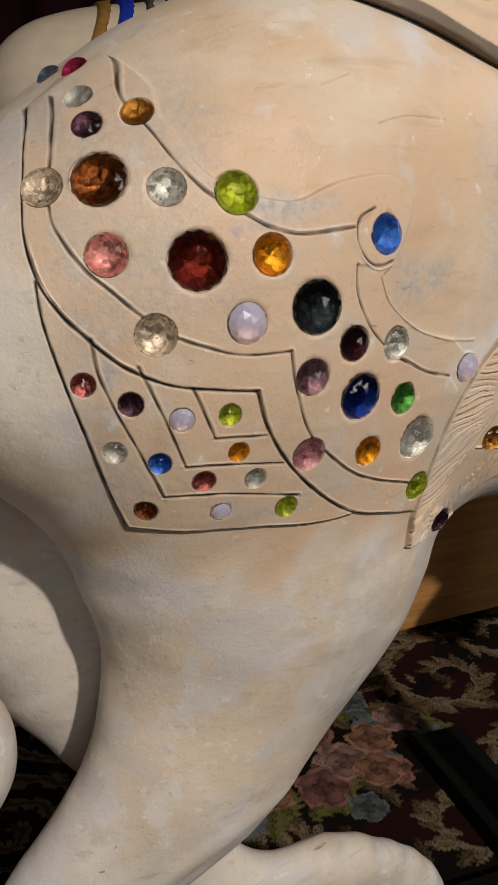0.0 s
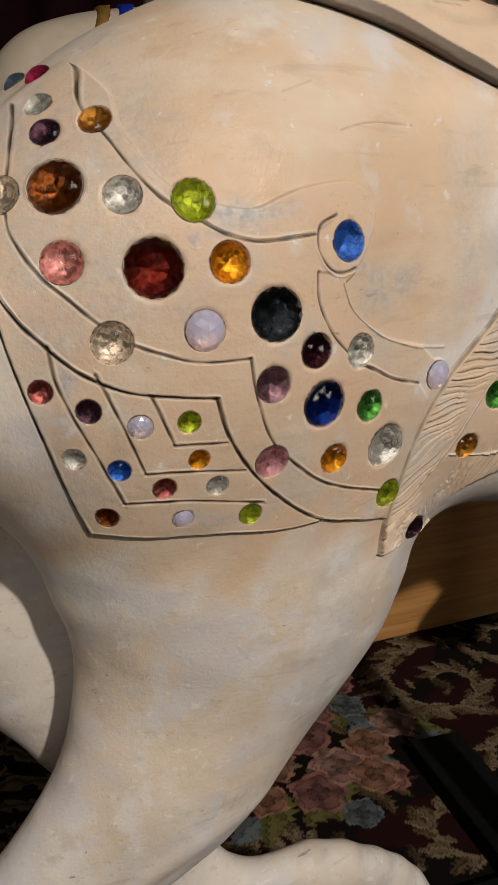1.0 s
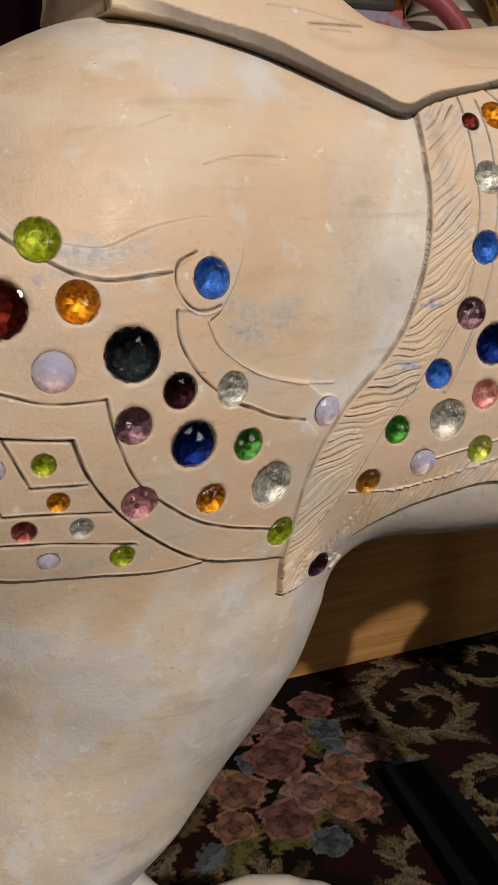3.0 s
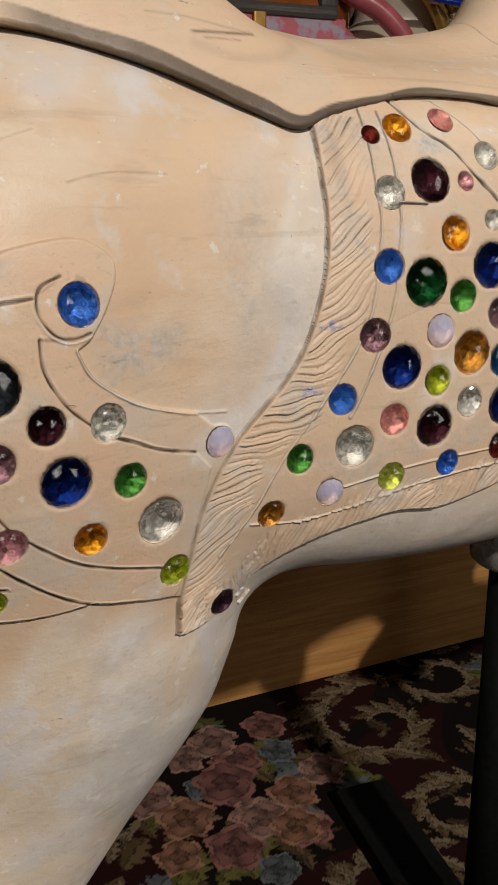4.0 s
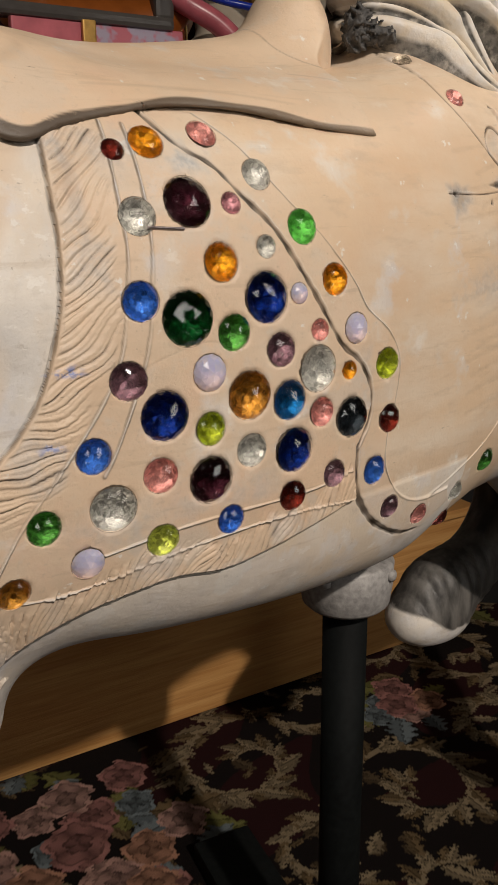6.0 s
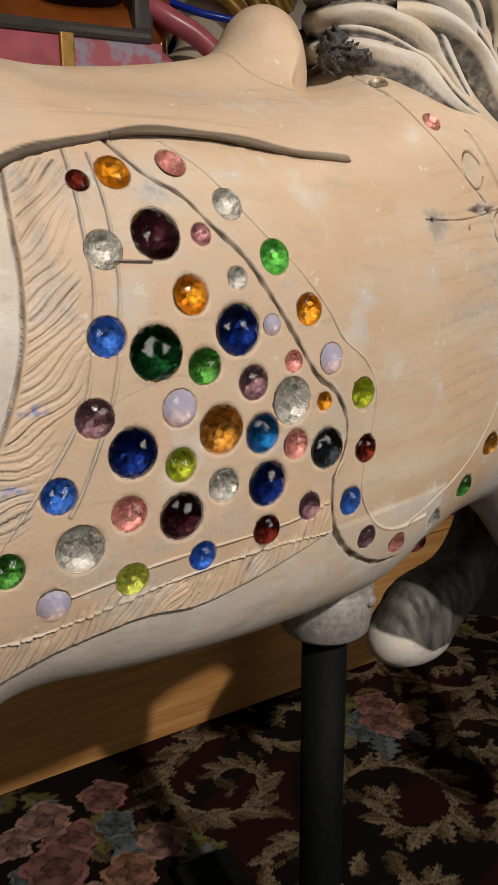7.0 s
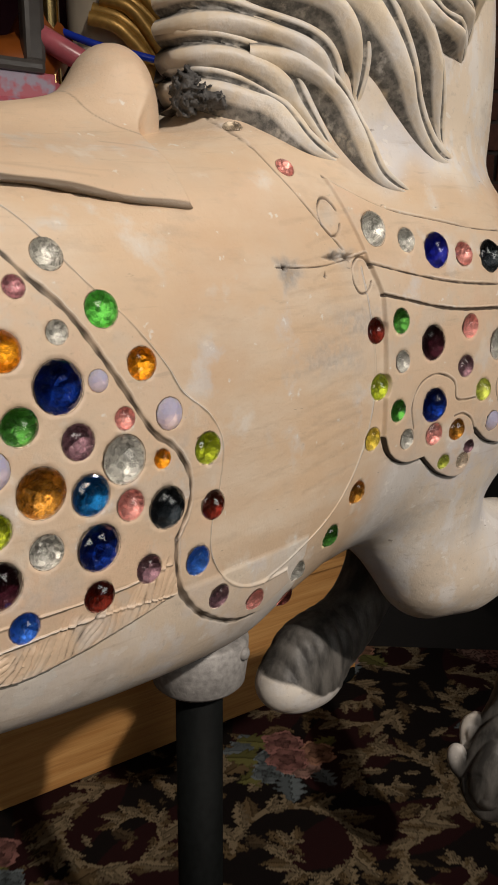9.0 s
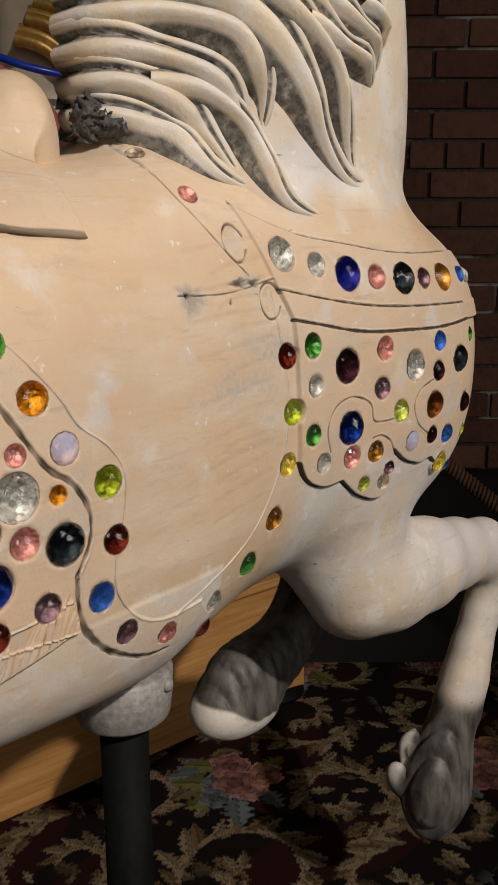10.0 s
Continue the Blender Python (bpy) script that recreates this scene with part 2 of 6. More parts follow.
    serrate = calc("MULTIPLY", calc("SINE", calc("ADD", calc("MULTIPLY", sturn, 10.0), calc("MULTIPLY", sfar, -170.0))), 0.55)
    vein = calc("SINE", calc("ADD", calc("MULTIPLY", sturn, 3.0), calc("MULTIPLY", sfar, 255.0)))
    curl = steps(calc("ADD", coil, serrate), [(0.0, (0, 0, 0)), (0.12, (1, 1, 1))])
    beige = mixed(t, steps(calc("ADD", calc("MULTIPLY", vein, 0.5), 0.5), [(0.0, (0, 0, 0)), (0.9, (1, 1, 1))], True), (0.066, 0.047, 0.027), (0.185, 0.147, 0.097))
    wine = mixed(t, speck(t, where, 6, 0.45, 0.55), ground, (0.0190, 0.0042, 0.0046))
    scrolls = mixed(t, curl, wine, beige)
    zone = speck(t, where, 1.5, 0.46, 0.50, 1.0)
    base = mixed(t, zone, scrolls, flowers)
    woven = node(t, "ShaderNodeAttribute")
    woven.attribute_name = "wool"
    base = mixed(t, woven.outputs["Alpha"], base, woven.outputs["Color"])
    base = mixed(t, sums(t, "MULTIPLY", speck(t, where, 420, 0.3, 0.7), 0.35), base, ground)
    t.links.new(base, b.inputs["Base Color"])
    b.inputs["Specular IOR Level"].default_value = 0.1
    bp = node(t, "ShaderNodeBump", Strength=0.6, Distance=0.003)
    t.links.new(speck(t, where, 500, 0.2, 0.8), bp.inputs["Height"])
    t.links.new(bp.outputs["Normal"], b.inputs["Normal"])
    return m


def board():
    m, t, b = material("pine_board", 0.45)
    where = node(t, "ShaderNodeNewGeometry").outputs["Position"]
    base = mixed(t, speck(t, where, 9, 0.35, 0.65, 6.0, (0.25, 1, 6)), (0.42, 0.20, 0.06), (0.56, 0.31, 0.11))
    base = mixed(t, sums(t, "MULTIPLY", speck(t, where, 40, 0.5, 0.7, 4.0, (0.06, 1, 4)), 0.5), base, (0.30, 0.13, 0.04))
    t.links.new(base, b.inputs["Base Color"])
    bp = node(t, "ShaderNodeBump", Strength=0.2, Distance=0.002)
    t.links.new(speck(t, where, 60, 0.3, 0.7, 4.0, (0.05, 1, 3)), bp.inputs["Height"])
    t.links.new(bp.outputs["Normal"], b.inputs["Normal"])
    return m


def bricks_paint():
    m, t, b = material("brick", 0.9)
    where = node(t, "ShaderNodeNewGeometry").outputs["Position"]
    rnd = node(t, "ShaderNodeObjectInfo").outputs["Random"]
    base = mixed(t, rnd, (0.16, 0.065, 0.045), (0.25, 0.115, 0.078))
    base = mixed(t, sums(t, "MULTIPLY", speck(t, where, 30, 0.45, 0.75, 8.0), 0.6), base, (0.06, 0.04, 0.035))
    t.links.new(base, b.inputs["Base Color"])
    bp = node(t, "ShaderNodeBump", Strength=0.6, Distance=0.004)
    t.links.new(speck(t, where, 60, 0.3, 0.7, 8.0), bp.inputs["Height"])
    t.links.new(bp.outputs["Normal"], b.inputs["Normal"])
    return m


ROOM = pose(0, 0, 0, 0, 0, 42.5 - 90 + 0.0)          # the room's own axes: its x runs along the brick wall
plaster = plain("dim_plaster", (0.30, 0.26, 0.22), 0.9, 0, 40, 0.15)
maroon = plain("maroon_cloth", (0.055, 0.008, 0.02), 0.9, 0, 30, 0.3)
mortar, mt, mb = material("mortar", 0.95)
spot_of = node(mt, "ShaderNodeNewGeometry").outputs["Position"]
pale = mixed(mt, speck(mt, spot_of, 70, 0.35, 0.7), (0.085, 0.070, 0.058), (0.15, 0.125, 0.105))
mt.links.new(mixed(mt, speck(mt, spot_of, 3.2, 0.54, 0.60, 6.0), pale, (0.52, 0.49, 0.45)), mb.inputs["Base Color"])
BRICK_Y = 3.05


def room_thing(name, low, high, mat, label, category, kind="structure"):
    ob = new(name, block_data(name, low, high, mat, 0))
    ob.matrix_world = ROOM
    return tagged(ob, label, category, kind=kind)


# the woven picture of the carpet, knot by knot
KNOT = 0.004
KX, KY = np.arange(0.44, 2.80, KNOT), np.arange(0.60, 1.66, KNOT)
GX, GY = np.meshgrid(KX, KY, indexing="ij")
WOOL = np.zeros((len(KX), len(KY), 3), np.float32)
WOOL[:] = (0.006, 0.0042, 0.0038)
WOOL[np.sin(GX * 9 + 2 * np.sin(GY * 7)) * np.sin(GY * 11 + 1) > 0.1] = (0.020, 0.0048, 0.0052)
PINK, BLUSH, PEACH, SKY, OLIVE, BEIGE, TAN = (0.26, 0.120, 0.105), (0.34, 0.20, 0.165), (0.33, 0.17, 0.11), (0.13, 0.155, 0.165), (0.135, 0.13, 0.040), (0.215, 0.165, 0.10), (0.125, 0.085, 0.042)


def knots(cx, cy, r):
    i0, i1 = np.searchsorted(KX, (cx - r, cx + r))
    j0, j1 = np.searchsorted(KY, (cy - r, cy + r))
    x, y = GX[i0:i1, j0:j1] - cx, GY[i0:i1, j0:j1] - cy
    wild = np.sin(np.floor(GX[i0:i1, j0:j1] / 0.008) * 12.99 + np.floor(GY[i0:i1, j0:j1] / 0.008) * 78.2) * 0.0022
    return WOOL[i0:i1, j0:j1], x + wild, y - wild


def weave_rose(cx, cy, r, hue, turn=0.0):
    """A bloom of three rings of petals with dark seams."""
    wool, x, y = knots(cx, cy, r * 1.25)
    a, d = np.arctan2(y, x) + turn, np.hypot(x, y) / r
    q = d / (1 + 0.10 * np.cos(5 * a) + 0.05 * np.cos(9 * a + 1))
    ring = np.clip(np.floor(q * 2.4), 0, 2)
    petal = np.abs(np.cos((1.5 + ring * 0.5) * a + ring * 1.3))
    shade = (0.45 + 0.65 * petal) * np.where(q * 2.4 - ring > 0.82, 0.6, 1.0) * (0.5 + 0.32 * ring)
    inside = q < 1
    wool[inside] = (shade[..., None] * np.array(hue))[inside]


def weave_leaf(cx, cy, long, way, hue, wide=0.30):
    """A serrated leaf that starts at its stalk and points along way."""
    wool, x, y = knots(cx, cy, long * 1.05)
    u, v = (x * math.cos(way) + y * math.sin(way)) / long, (y * math.cos(way) - x * math.sin(way)) / long
    v = v - 0.18 * u * u
    w = wide * np.sin(np.pi * np.clip(u, 0, 1) ** 0.8) * (1 + 0.28 * np.sin(u * 30 + np.abs(v) * 10))
    inside = (u > 0) & (u < 1) & (np.abs(v) < w)
    shade = np.where(np.abs(v) < 0.022, 0.35, 0.72 + 0.38 * (v > 0)) * np.where(np.abs(v) > 0.8 * w, 0.7, 1.0)
    wool[inside] = (shade[..., None] * np.array(hue))[inside]


def weave_scroll(cx, cy, r, start, sense, turns, hue=BEIGE):
    """A leafy spiral: stalk leaves that overlap along a coil, and a curled tip."""
    for k in range(90):
        f = k / 90
        a, q = start + sense * turns * 2 * math.pi * f, r * (1.12 - 0.95 * f)
        wool, x, y = knots(cx + q * math.cos(a), cy + q * math.sin(a), 0.016)
        wool[np.hypot(x, y) < 0.012 - 0.006 * f] = TAN if k % 9 == 0 else hue
    steps = max(8, int(24 * turns * (r / 0.16) ** 0.5))
    for k in range(steps):
        f = k / steps
        a = start + sense * turns * 2 * math.pi * f
        q = r * (1.12 - 0.95 * f)
        way = a + sense * math.pi / 2
        long = r * (0.52 - 0.22 * f) * (0.8 + 0.4 * abs(math.sin(k * 2.3)))
        tone = hue if k % 3 else TAN
        weave_leaf(cx + q * math.cos(a), cy + q * math.sin(a), long, way - sense * (0.7 if k % 2 else 0.35), tone, 0.20)
        if k % 3 == 1:
            weave_leaf(cx + q * math.cos(a), cy + q * math.sin(a), long * 0.8, way + sense * 0.55, hue, 0.17)


filler = random.Random(5)
for k in range(330):
    fx, fy = filler.uniform(KX[0], KX[-1]), filler.uniform(KY[0], KY[-1])
    weave_leaf(fx, fy, filler.uniform(0.035, 0.085), 3.0 * math.sin(fx * 7 + 2 * math.cos(fy * 9)) + filler.uniform(-0.5, 0.5), filler.choice((TAN, TAN, BEIGE, (0.07, 0.048, 0.026))), filler.uniform(0.12, 0.26))
for args in ((1.455, 1.335, 0.165, 1.0, 1, 1.15), (1.72, 1.00, 0.16, 2.5, -1, 1.2), (1.40, 1.00, 0.10, 0.2, 1, 1.1), (2.06, 1.03, 0.16, 4.0, 1, 1.1), (2.30, 1.34, 0.15, 5.0, -1, 1.2),
             (1.13, 0.94, 0.13, 0.5, -1, 1.0), (0.74, 1.08, 0.13, 2.0, 1, 1.1), (0.70, 1.45, 0.14, 0.0, -1, 1.0), (1.74, 1.42, 0.11, 3.0, 1, 1.0), (2.56, 1.08, 0.14, 1.0, -1, 1.1),
             (2.22, 0.78, 0.12, 2.0, 1, 1.0), (1.56, 0.76, 0.12, 5.2, -1, 1.0), (0.86, 0.80, 0.13, 3.0, 1, 1.0), (1.90, 0.74, 0.11, 0.8, 1, 1.0), (2.62, 1.42, 0.12, 2.2, 1, 1.0), (2.08, 1.52, 0.11, 1.2, -1, 1.0)):
    weave_scroll(*args)
bouquet = random.Random(11)
for bx, by, rx, ry, blooms in ((1.00, 1.32, 0.26, 0.27, 17), (1.93, 1.27, 0.10, 0.09, 6), (2.45, 0.86, 0.12, 0.10, 8), (0.55, 0.78, 0.10, 0.12, 6), (2.47, 1.56, 0.12, 0.08, 6)):
    for k in range(blooms * 2):
        a, d = bouquet.uniform(0, 6.28), bouquet.uniform(0.2, 1.12) ** 0.6
        weave_leaf(bx + rx * d * math.cos(a), by + ry * d * math.sin(a), bouquet.uniform(0.08, 0.12), a + bouquet.uniform(-1, 1), bouquet.choice((OLIVE, OLIVE, SKY, TAN)), 0.32)
    for k in range(blooms):
        a, d = 2.4 * k, (k / blooms) ** 0.5
        hue = (PINK, SKY, BLUSH, PINK, SKY, PEACH, BLUSH)[k % 7]
        weave_rose(bx + rx * d * math.cos(a), by + ry * d * math.sin(a), bouquet.uniform(0.048, 0.062) * (0.75 if hue == SKY else 1.0), hue, bouquet.uniform(0, 6))
for rose_at in ((1.005, 1.352, 0.072, PINK), (0.873, 1.296, 0.062, PEACH), (1.022, 1.204, 0.060, BLUSH), (1.05, 1.497, 0.060, BLUSH), (1.195, 1.484, 0.055, PINK), (1.068, 1.150, 0.055, PEACH), (1.93, 1.26, 0.055, PINK)):
    weave_rose(*rose_at)


def floor_slab():
    far_x, far_y = [np.concatenate([np.linspace(-6, g[0], 6)[:-1], g, np.linspace(g[-1], 7, 6)[1:]]) for g in (KX, KY)]
    nx, ny = len(far_x), len(far_y)
    X2, Y2 = np.meshgrid(far_x, far_y, indexing="ij")
    top = np.stack([X2.ravel(), Y2.ravel(), np.zeros(nx * ny)], 1)
    i, j = np.meshgrid(np.arange(nx - 1), np.arange(ny - 1), indexing="ij")
    a = (i * ny + j).ravel()
    quads = np.stack([a, a + ny, a + ny + 1, a + 1], 1)
    low = np.array([(-6, -6, -0.1), (7, -6, -0.1), (7, 7, -0.1), (-6, 7, -0.1)], float)
    c, n = [0, (nx - 1) * ny, nx * ny - 1, ny - 1], nx * ny
    sides = [(c[(k + 1) % 4], c[k], n + k, n + (k + 1) % 4) for k in range(4)] + [(n + 3, n + 2, n + 1, n)]
    me = mesh_of("floor", np.concatenate([top, low]), np.concatenate([quads, sides]), carpet_weave(), False)
    wool = np.zeros((nx, ny, 4), np.float32)
    wool[5:-5, 5:-5, :3] = WOOL
    ex, ey = np.minimum(X2 - KX[0], KX[-1] - X2), np.minimum(Y2 - KY[0], KY[-1] - Y2)
    wool[..., 3] = np.clip(np.minimum(ex, ey) / 0.03, 0, 1)
    layer = me.attributes.new("wool", "FLOAT_COLOR", "POINT")
    layer.data.foreach_set("color", np.concatenate([wool.reshape(-1, 4), np.zeros((4, 4), np.float32)]).ravel())
    return me


tagged(new("floor", floor_slab()), "dark wool carpet with roses and leafy scrolls", "carpet", kind="structure")
brick_wall = room_thing("wall_north", (-4.6, BRICK_Y, 0), (3.6, BRICK_Y + 0.25, 5.2), mortar, "old dark red brick wall with pale mortar", "wall")
room_thing("wall_south", (-4.6, -4.2, 0), (3.6, -4.0, 5.2), plaster, "plain plaster wall", "wall")
room_thing("wall_west", (-4.8, -4.0, 0), (-4.6, BRICK_Y, 5.2), plaster, "plain plaster wall", "wall")
room_thing("wall_east", (3.6, -4.0, 0), (3.8, BRICK_Y, 5.2), plaster, "plain plaster wall", "wall")
room_thing("ceiling", (-4.8, -4.2, 5.2), (3.8, BRICK_Y + 0.25, 5.3), plain("ceiling_paint", (0.55, 0.52, 0.48), 0.9, 0, 20, 0.1), "plain pale ceiling", "ceiling")
room_thing("skirting_shelf", (0.35, BRICK_Y - 0.12, 0), (3.4, BRICK_Y - 0.02, 0.66), plain("black_shelf_paint", (0.006, 0.005, 0.005), 0.8), "low black painted panelling along the wall", "panelling")


def drape(name, x0, x1, y, z0, z1, folds, mat):
    n, k = 160, 12
    vs, fs = [], []
    for side in (0, 1):
        for j in range(k + 1):
            for i in range(n + 1):
                u, v = i / n, j / k
                d = 0.035 * math.sin(2 * math.pi * folds * u + 0.6 * math.sin(9 * u)) * (1.1 - 0.5 * v)
                vs.append((x0 + (x1 - x0) * u, y + d + side * 0.006, z0 + (z1 - z0) * v))
    w = (n + 1) * (k + 1)
    for j in range(k):
        for i in range(n):
            a = j * (n + 1) + i
            fs += [(a, a + 1, a + n + 2, a + n + 1), (w + a + n + 1, w + a + n + 2, w + a + 1, w + a)]
    ob = new(name, mesh_of(name, vs, fs, mat))
    ob.matrix_world = ROOM
    return ob


tagged(drape("curtain", -3.6, -0.2, BRICK_Y - 0.12, 0.02, 3.3, 13, maroon), "dark maroon curtain hanging against the wall", "curtain")

# ---- carved horse: soft solids ----
MID = 0.69                                   # the horse's middle plane (y)


def glide(keys, n=160):
    """Smooth rows between keyed rows; first column is the running one."""
    k = np.array(keys, float)
    s = np.linspace(0, len(k) - 1, n)
    i = np.clip(s.astype(int), 0, len(k) - 2)
    f = (s - i)[:, None]
    a, b = k[i], k[i + 1]
    p, q = k[np.maximum(i - 1, 0)], k[np.minimum(i + 2, len(k) - 1)]
    m0, m1 = (b - p) / 2, (q - a) / 2
    return (2 * f**3 - 3 * f**2 + 1) * a + (f**3 - 2 * f**2 + f) * m0 + (3 * f**2 - 2 * f**3) * b + (f**3 - f**2) * m1


def barrel(P, table):
    """Distance-like value for a loft along x: rows x, zc, hz, hy, power."""
    x = np.clip(P[:, 0], table[0, 0], table[-1, 0])
    zc, hz, hy, n = (np.interp(x, table[:, 0], table[:, j]) for j in (1, 2, 3, 4))
    n = n + 0.75 * np.clip((zc - P[:, 2]) / 0.1, 0, 1) * np.clip((x - 0.52) / 0.1, 0, 1) * np.clip((1.22 - x) / 0.1, 0, 1)
    a = np.abs(P[:, 1] - MID) / hy
    b = np.abs(P[:, 2] - zc) / hz
    r = (a**n + b**n + 1e-12) ** (1 / n)
    d = (r - 1) * np.where(r > 0.02, np.hypot(P[:, 1] - MID, P[:, 2] - zc) / np.maximum(r, 0.02), np.minimum(hy, hz))
    return np.where(np.abs(P[:, 0] - x) > 0, np.hypot(np.maximum(d, 0), P[:, 0] - x), d)


def limb(P, keys, flat=1.0, n=22):
    """Tapered round limb through x, y, z, r; flat squeezes it across y."""
    k = glide(keys, n)
    pad = k[:, 3].max() + 0.12
    close = ((P > k[:, :3].min(0) - pad) & (P < k[:, :3].max(0) + pad)).all(1)
    whole = np.full(len(P), 0.12)
    if not close.any():
        return whole
    c = k[:, 1].mean()
    Q = P[close]
    Q[:, 1] = c + (Q[:, 1] - c) / flat
    k[:, 1] = c + (k[:, 1] - c) / flat
    soft, total = 0.010, np.zeros(len(Q))
    for a, b in zip(k[:-1], k[1:]):
        v = b[:3] - a[:3]
        t = np.clip(((Q - a[:3]) @ v) / (v @ v + 1e-9), 0, 1)
        d = Q - a[:3] - t[:, None] * v
        d = np.sqrt((d * d).sum(1)) - (a[3] + t * (b[3] - a[3]))
        total += np.exp(np.clip(-d / soft, -30, 30))
    best = 0.008 - soft * np.log(total + 1e-12)
    whole[close] = best * min(1.0, flat)
    return whole


def melt(a, b, k):
    h = np.clip(0.5 + 0.5 * (b - a) / k, 0, 1)
    return b + (a - b) * h - k * h * (1 - h)


TRUNK = glide([
    (0.065, 1.13, 0.03, 0.03, 2.0),
    (0.08, 1.13, 0.075, 0.07, 2.1),
    (0.13, 1.153, 0.110, 0.118, 2.2),
    (0.20, 1.163, 0.163, 0.158, 2.3),
    (0.26, 1.162, 0.208, 0.186, 2.3),
    (0.32, 1.177, 0.23, 0.202, 2.3),
    (0.40, 1.188, 0.25, 0.209, 2.3),
    (0.50, 1.19, 0.25, 0.196, 2.4),
    (0.62, 1.181, 0.243, 0.188, 2.5),
    (0.75, 1.175, 0.255, 0.203, 2.65),
    (0.90, 1.171, 0.265, 0.208, 2.7),
    (1.05, 1.180, 0.280, 0.203, 2.6),
    (1.13, 1.200, 0.282, 0.198, 2.5),
    (1.21, 1.205, 0.280, 0.194, 2.5),
    (1.32, 1.214, 0.276, 0.196, 2.5),
    (1.45, 1.21, 0.27, 0.207, 2.6),
    (1.60, 1.200, 0.235, 0.20, 2.5),
    (1.70, 1.205, 0.200, 0.165, 2.3),
    (1.75, 1.21, 0.14, 0.11, 2.1),
    (1.768, 1.20, 0.05, 0.05, 2.0)], 220)
HIND = [(0.37, 0.645, 1.12, 0.17), (0.415, 0.642, 0.98, 0.20), (0.431, 0.64, 0.912, 0.186), (0.402, 0.64, 0.835, 0.154), (0.367, 0.64, 0.76, 0.132),
        (0.331, 0.635, 0.70, 0.116), (0.254, 0.64, 0.63, 0.090), (0.17, 0.65, 0.56, 0.07), (0.11, 0.65, 0.48, 0.055), (0.07, 0.65, 0.36, 0.045), (0.08, 0.65, 0.24, 0.05)]
HIND_FAR = [(0.30, 0.82, 1.05, 0.16), (0.27, 0.82, 0.90, 0.15), (0.27, 0.81, 0.78, 0.115), (0.34, 0.785, 0.60, 0.072), (0.37, 0.775, 0.48, 0.06), (0.42, 0.76, 0.385, 0.05),
            (0.50, 0.745, 0.335, 0.048), (0.60, 0.735, 0.325, 0.052), (0.72, 0.73, 0.255, 0.045), (0.78, 0.73, 0.17, 0.055)]
FORE = [(1.46, 0.64, 1.08, 0.12), (1.465, 0.61, 0.99, 0.108), (1.49, 0.585, 0.895, 0.090), (1.60, 0.57, 0.882, 0.086), (1.75, 0.57, 0.865, 0.066),
        (1.885, 0.568, 0.835, 0.056), (1.898, 0.570, 0.77, 0.044), (1.87, 0.578, 0.68, 0.043), (1.84, 0.578, 0.60, 0.051), (1.815, 0.579, 0.545, 0.049), (1.80, 0.58, 0.51, 0.041),
        (1.785, 0.585, 0.465, 0.056), (1.765, 0.585, 0.40, 0.068), (1.765, 0.59, 0.36, 0.058), (1.765, 0.59, 0.33, 0.036)]
FORE_FAR = [(1.55, 0.80, 1.05, 0.11), (1.625, 0.80, 0.92, 0.070), (1.655, 0.80, 0.82, 0.053), (1.63, 0.80, 0.745, 0.052), (1.575, 0.80, 0.690, 0.053), (1.51, 0.80, 0.668, 0.060), (1.455, 0.80, 0.662, 0.064)]
HOOF_FAR = [(1.398, 0.80, 0.632, 0.036), (1.44, 0.80, 0.620, 0.040), (1.50, 0.80, 0.606, 0.036)]
NECK = [(1.44, MID, 1.28, 0.18), (1.415, MID, 1.42, 0.24), (1.40, MID, 1.58, 0.265), (1.385, MID, 1.78, 0.25), (1.40, MID, 2.0, 0.2)]
TAIL = [(0.09, MID, 1.22, 0.035), (0.02, 0.685, 1.20, 0.05), (-0.06, 0.68, 1.10, 0.06), (-0.03, 0.67, 0.95, 0.06), (0.06, 0.66, 0.83, 0.065), (0.085, 0.66, 0.775, 0.065), (0.05, 0.68, 0.70, 0.05), (0.0, 0.70, 0.60, 0.035)]

MANE_BED = [(1.190, 0.665, 1.50, 0.075), (1.195, 0.665, 1.60, 0.090), (1.225, 0.665, 1.75, 0.105)]
TUFTS = [[(1.717, 0.642, 0.436, 0.011), (1.720, 0.636, 0.41, 0.011), (1.728, 0.628, 0.375, 0.007)], [(1.760, 0.630, 0.485, 0.013), (1.752, 0.632, 0.462, 0.015), (1.748, 0.628, 0.41, 0.011)]]
SHIN = [(0.245, 0.598, 0.605, 0.010), (0.311, 0.590, 0.645, 0.013), (0.363, 0.588, 0.664, 0.013), (0.415, 0.598, 0.672, 0.010)]


def horse_value(P):
    d = barrel(P, TRUNK)
    d = melt(d, limb(P, HIND, 0.62), 0.06)
    d = melt(d, limb(P, HIND_FAR, 0.7), 0.04)
    d = melt(d, limb(P, FORE, 0.85), 0.05)
    d = melt(d, limb(P, FORE_FAR, 0.85), 0.04)
    d = melt(d, limb(P, HOOF_FAR, 1.1, 12), 0.03)
    d = melt(d, limb(P, NECK, 0.5), 0.05)
    d = melt(d, limb(P, MANE_BED, 0.5), 0.02)
    d = melt(d, limb(P, SHIN, 1.0, 10), 0.014)
    for keys in TUFTS:
        d = melt(d, limb(P, keys, 1.0, 8), 0.006)
    d = melt(d, limb(P, TAIL, 0.8), 0.02)
    return d


def slope(value, P, e=0.0012):
    v = value(P)
    return np.stack([value(P + np.eye(3)[i] * e) - v for i in range(3)], 1) / e


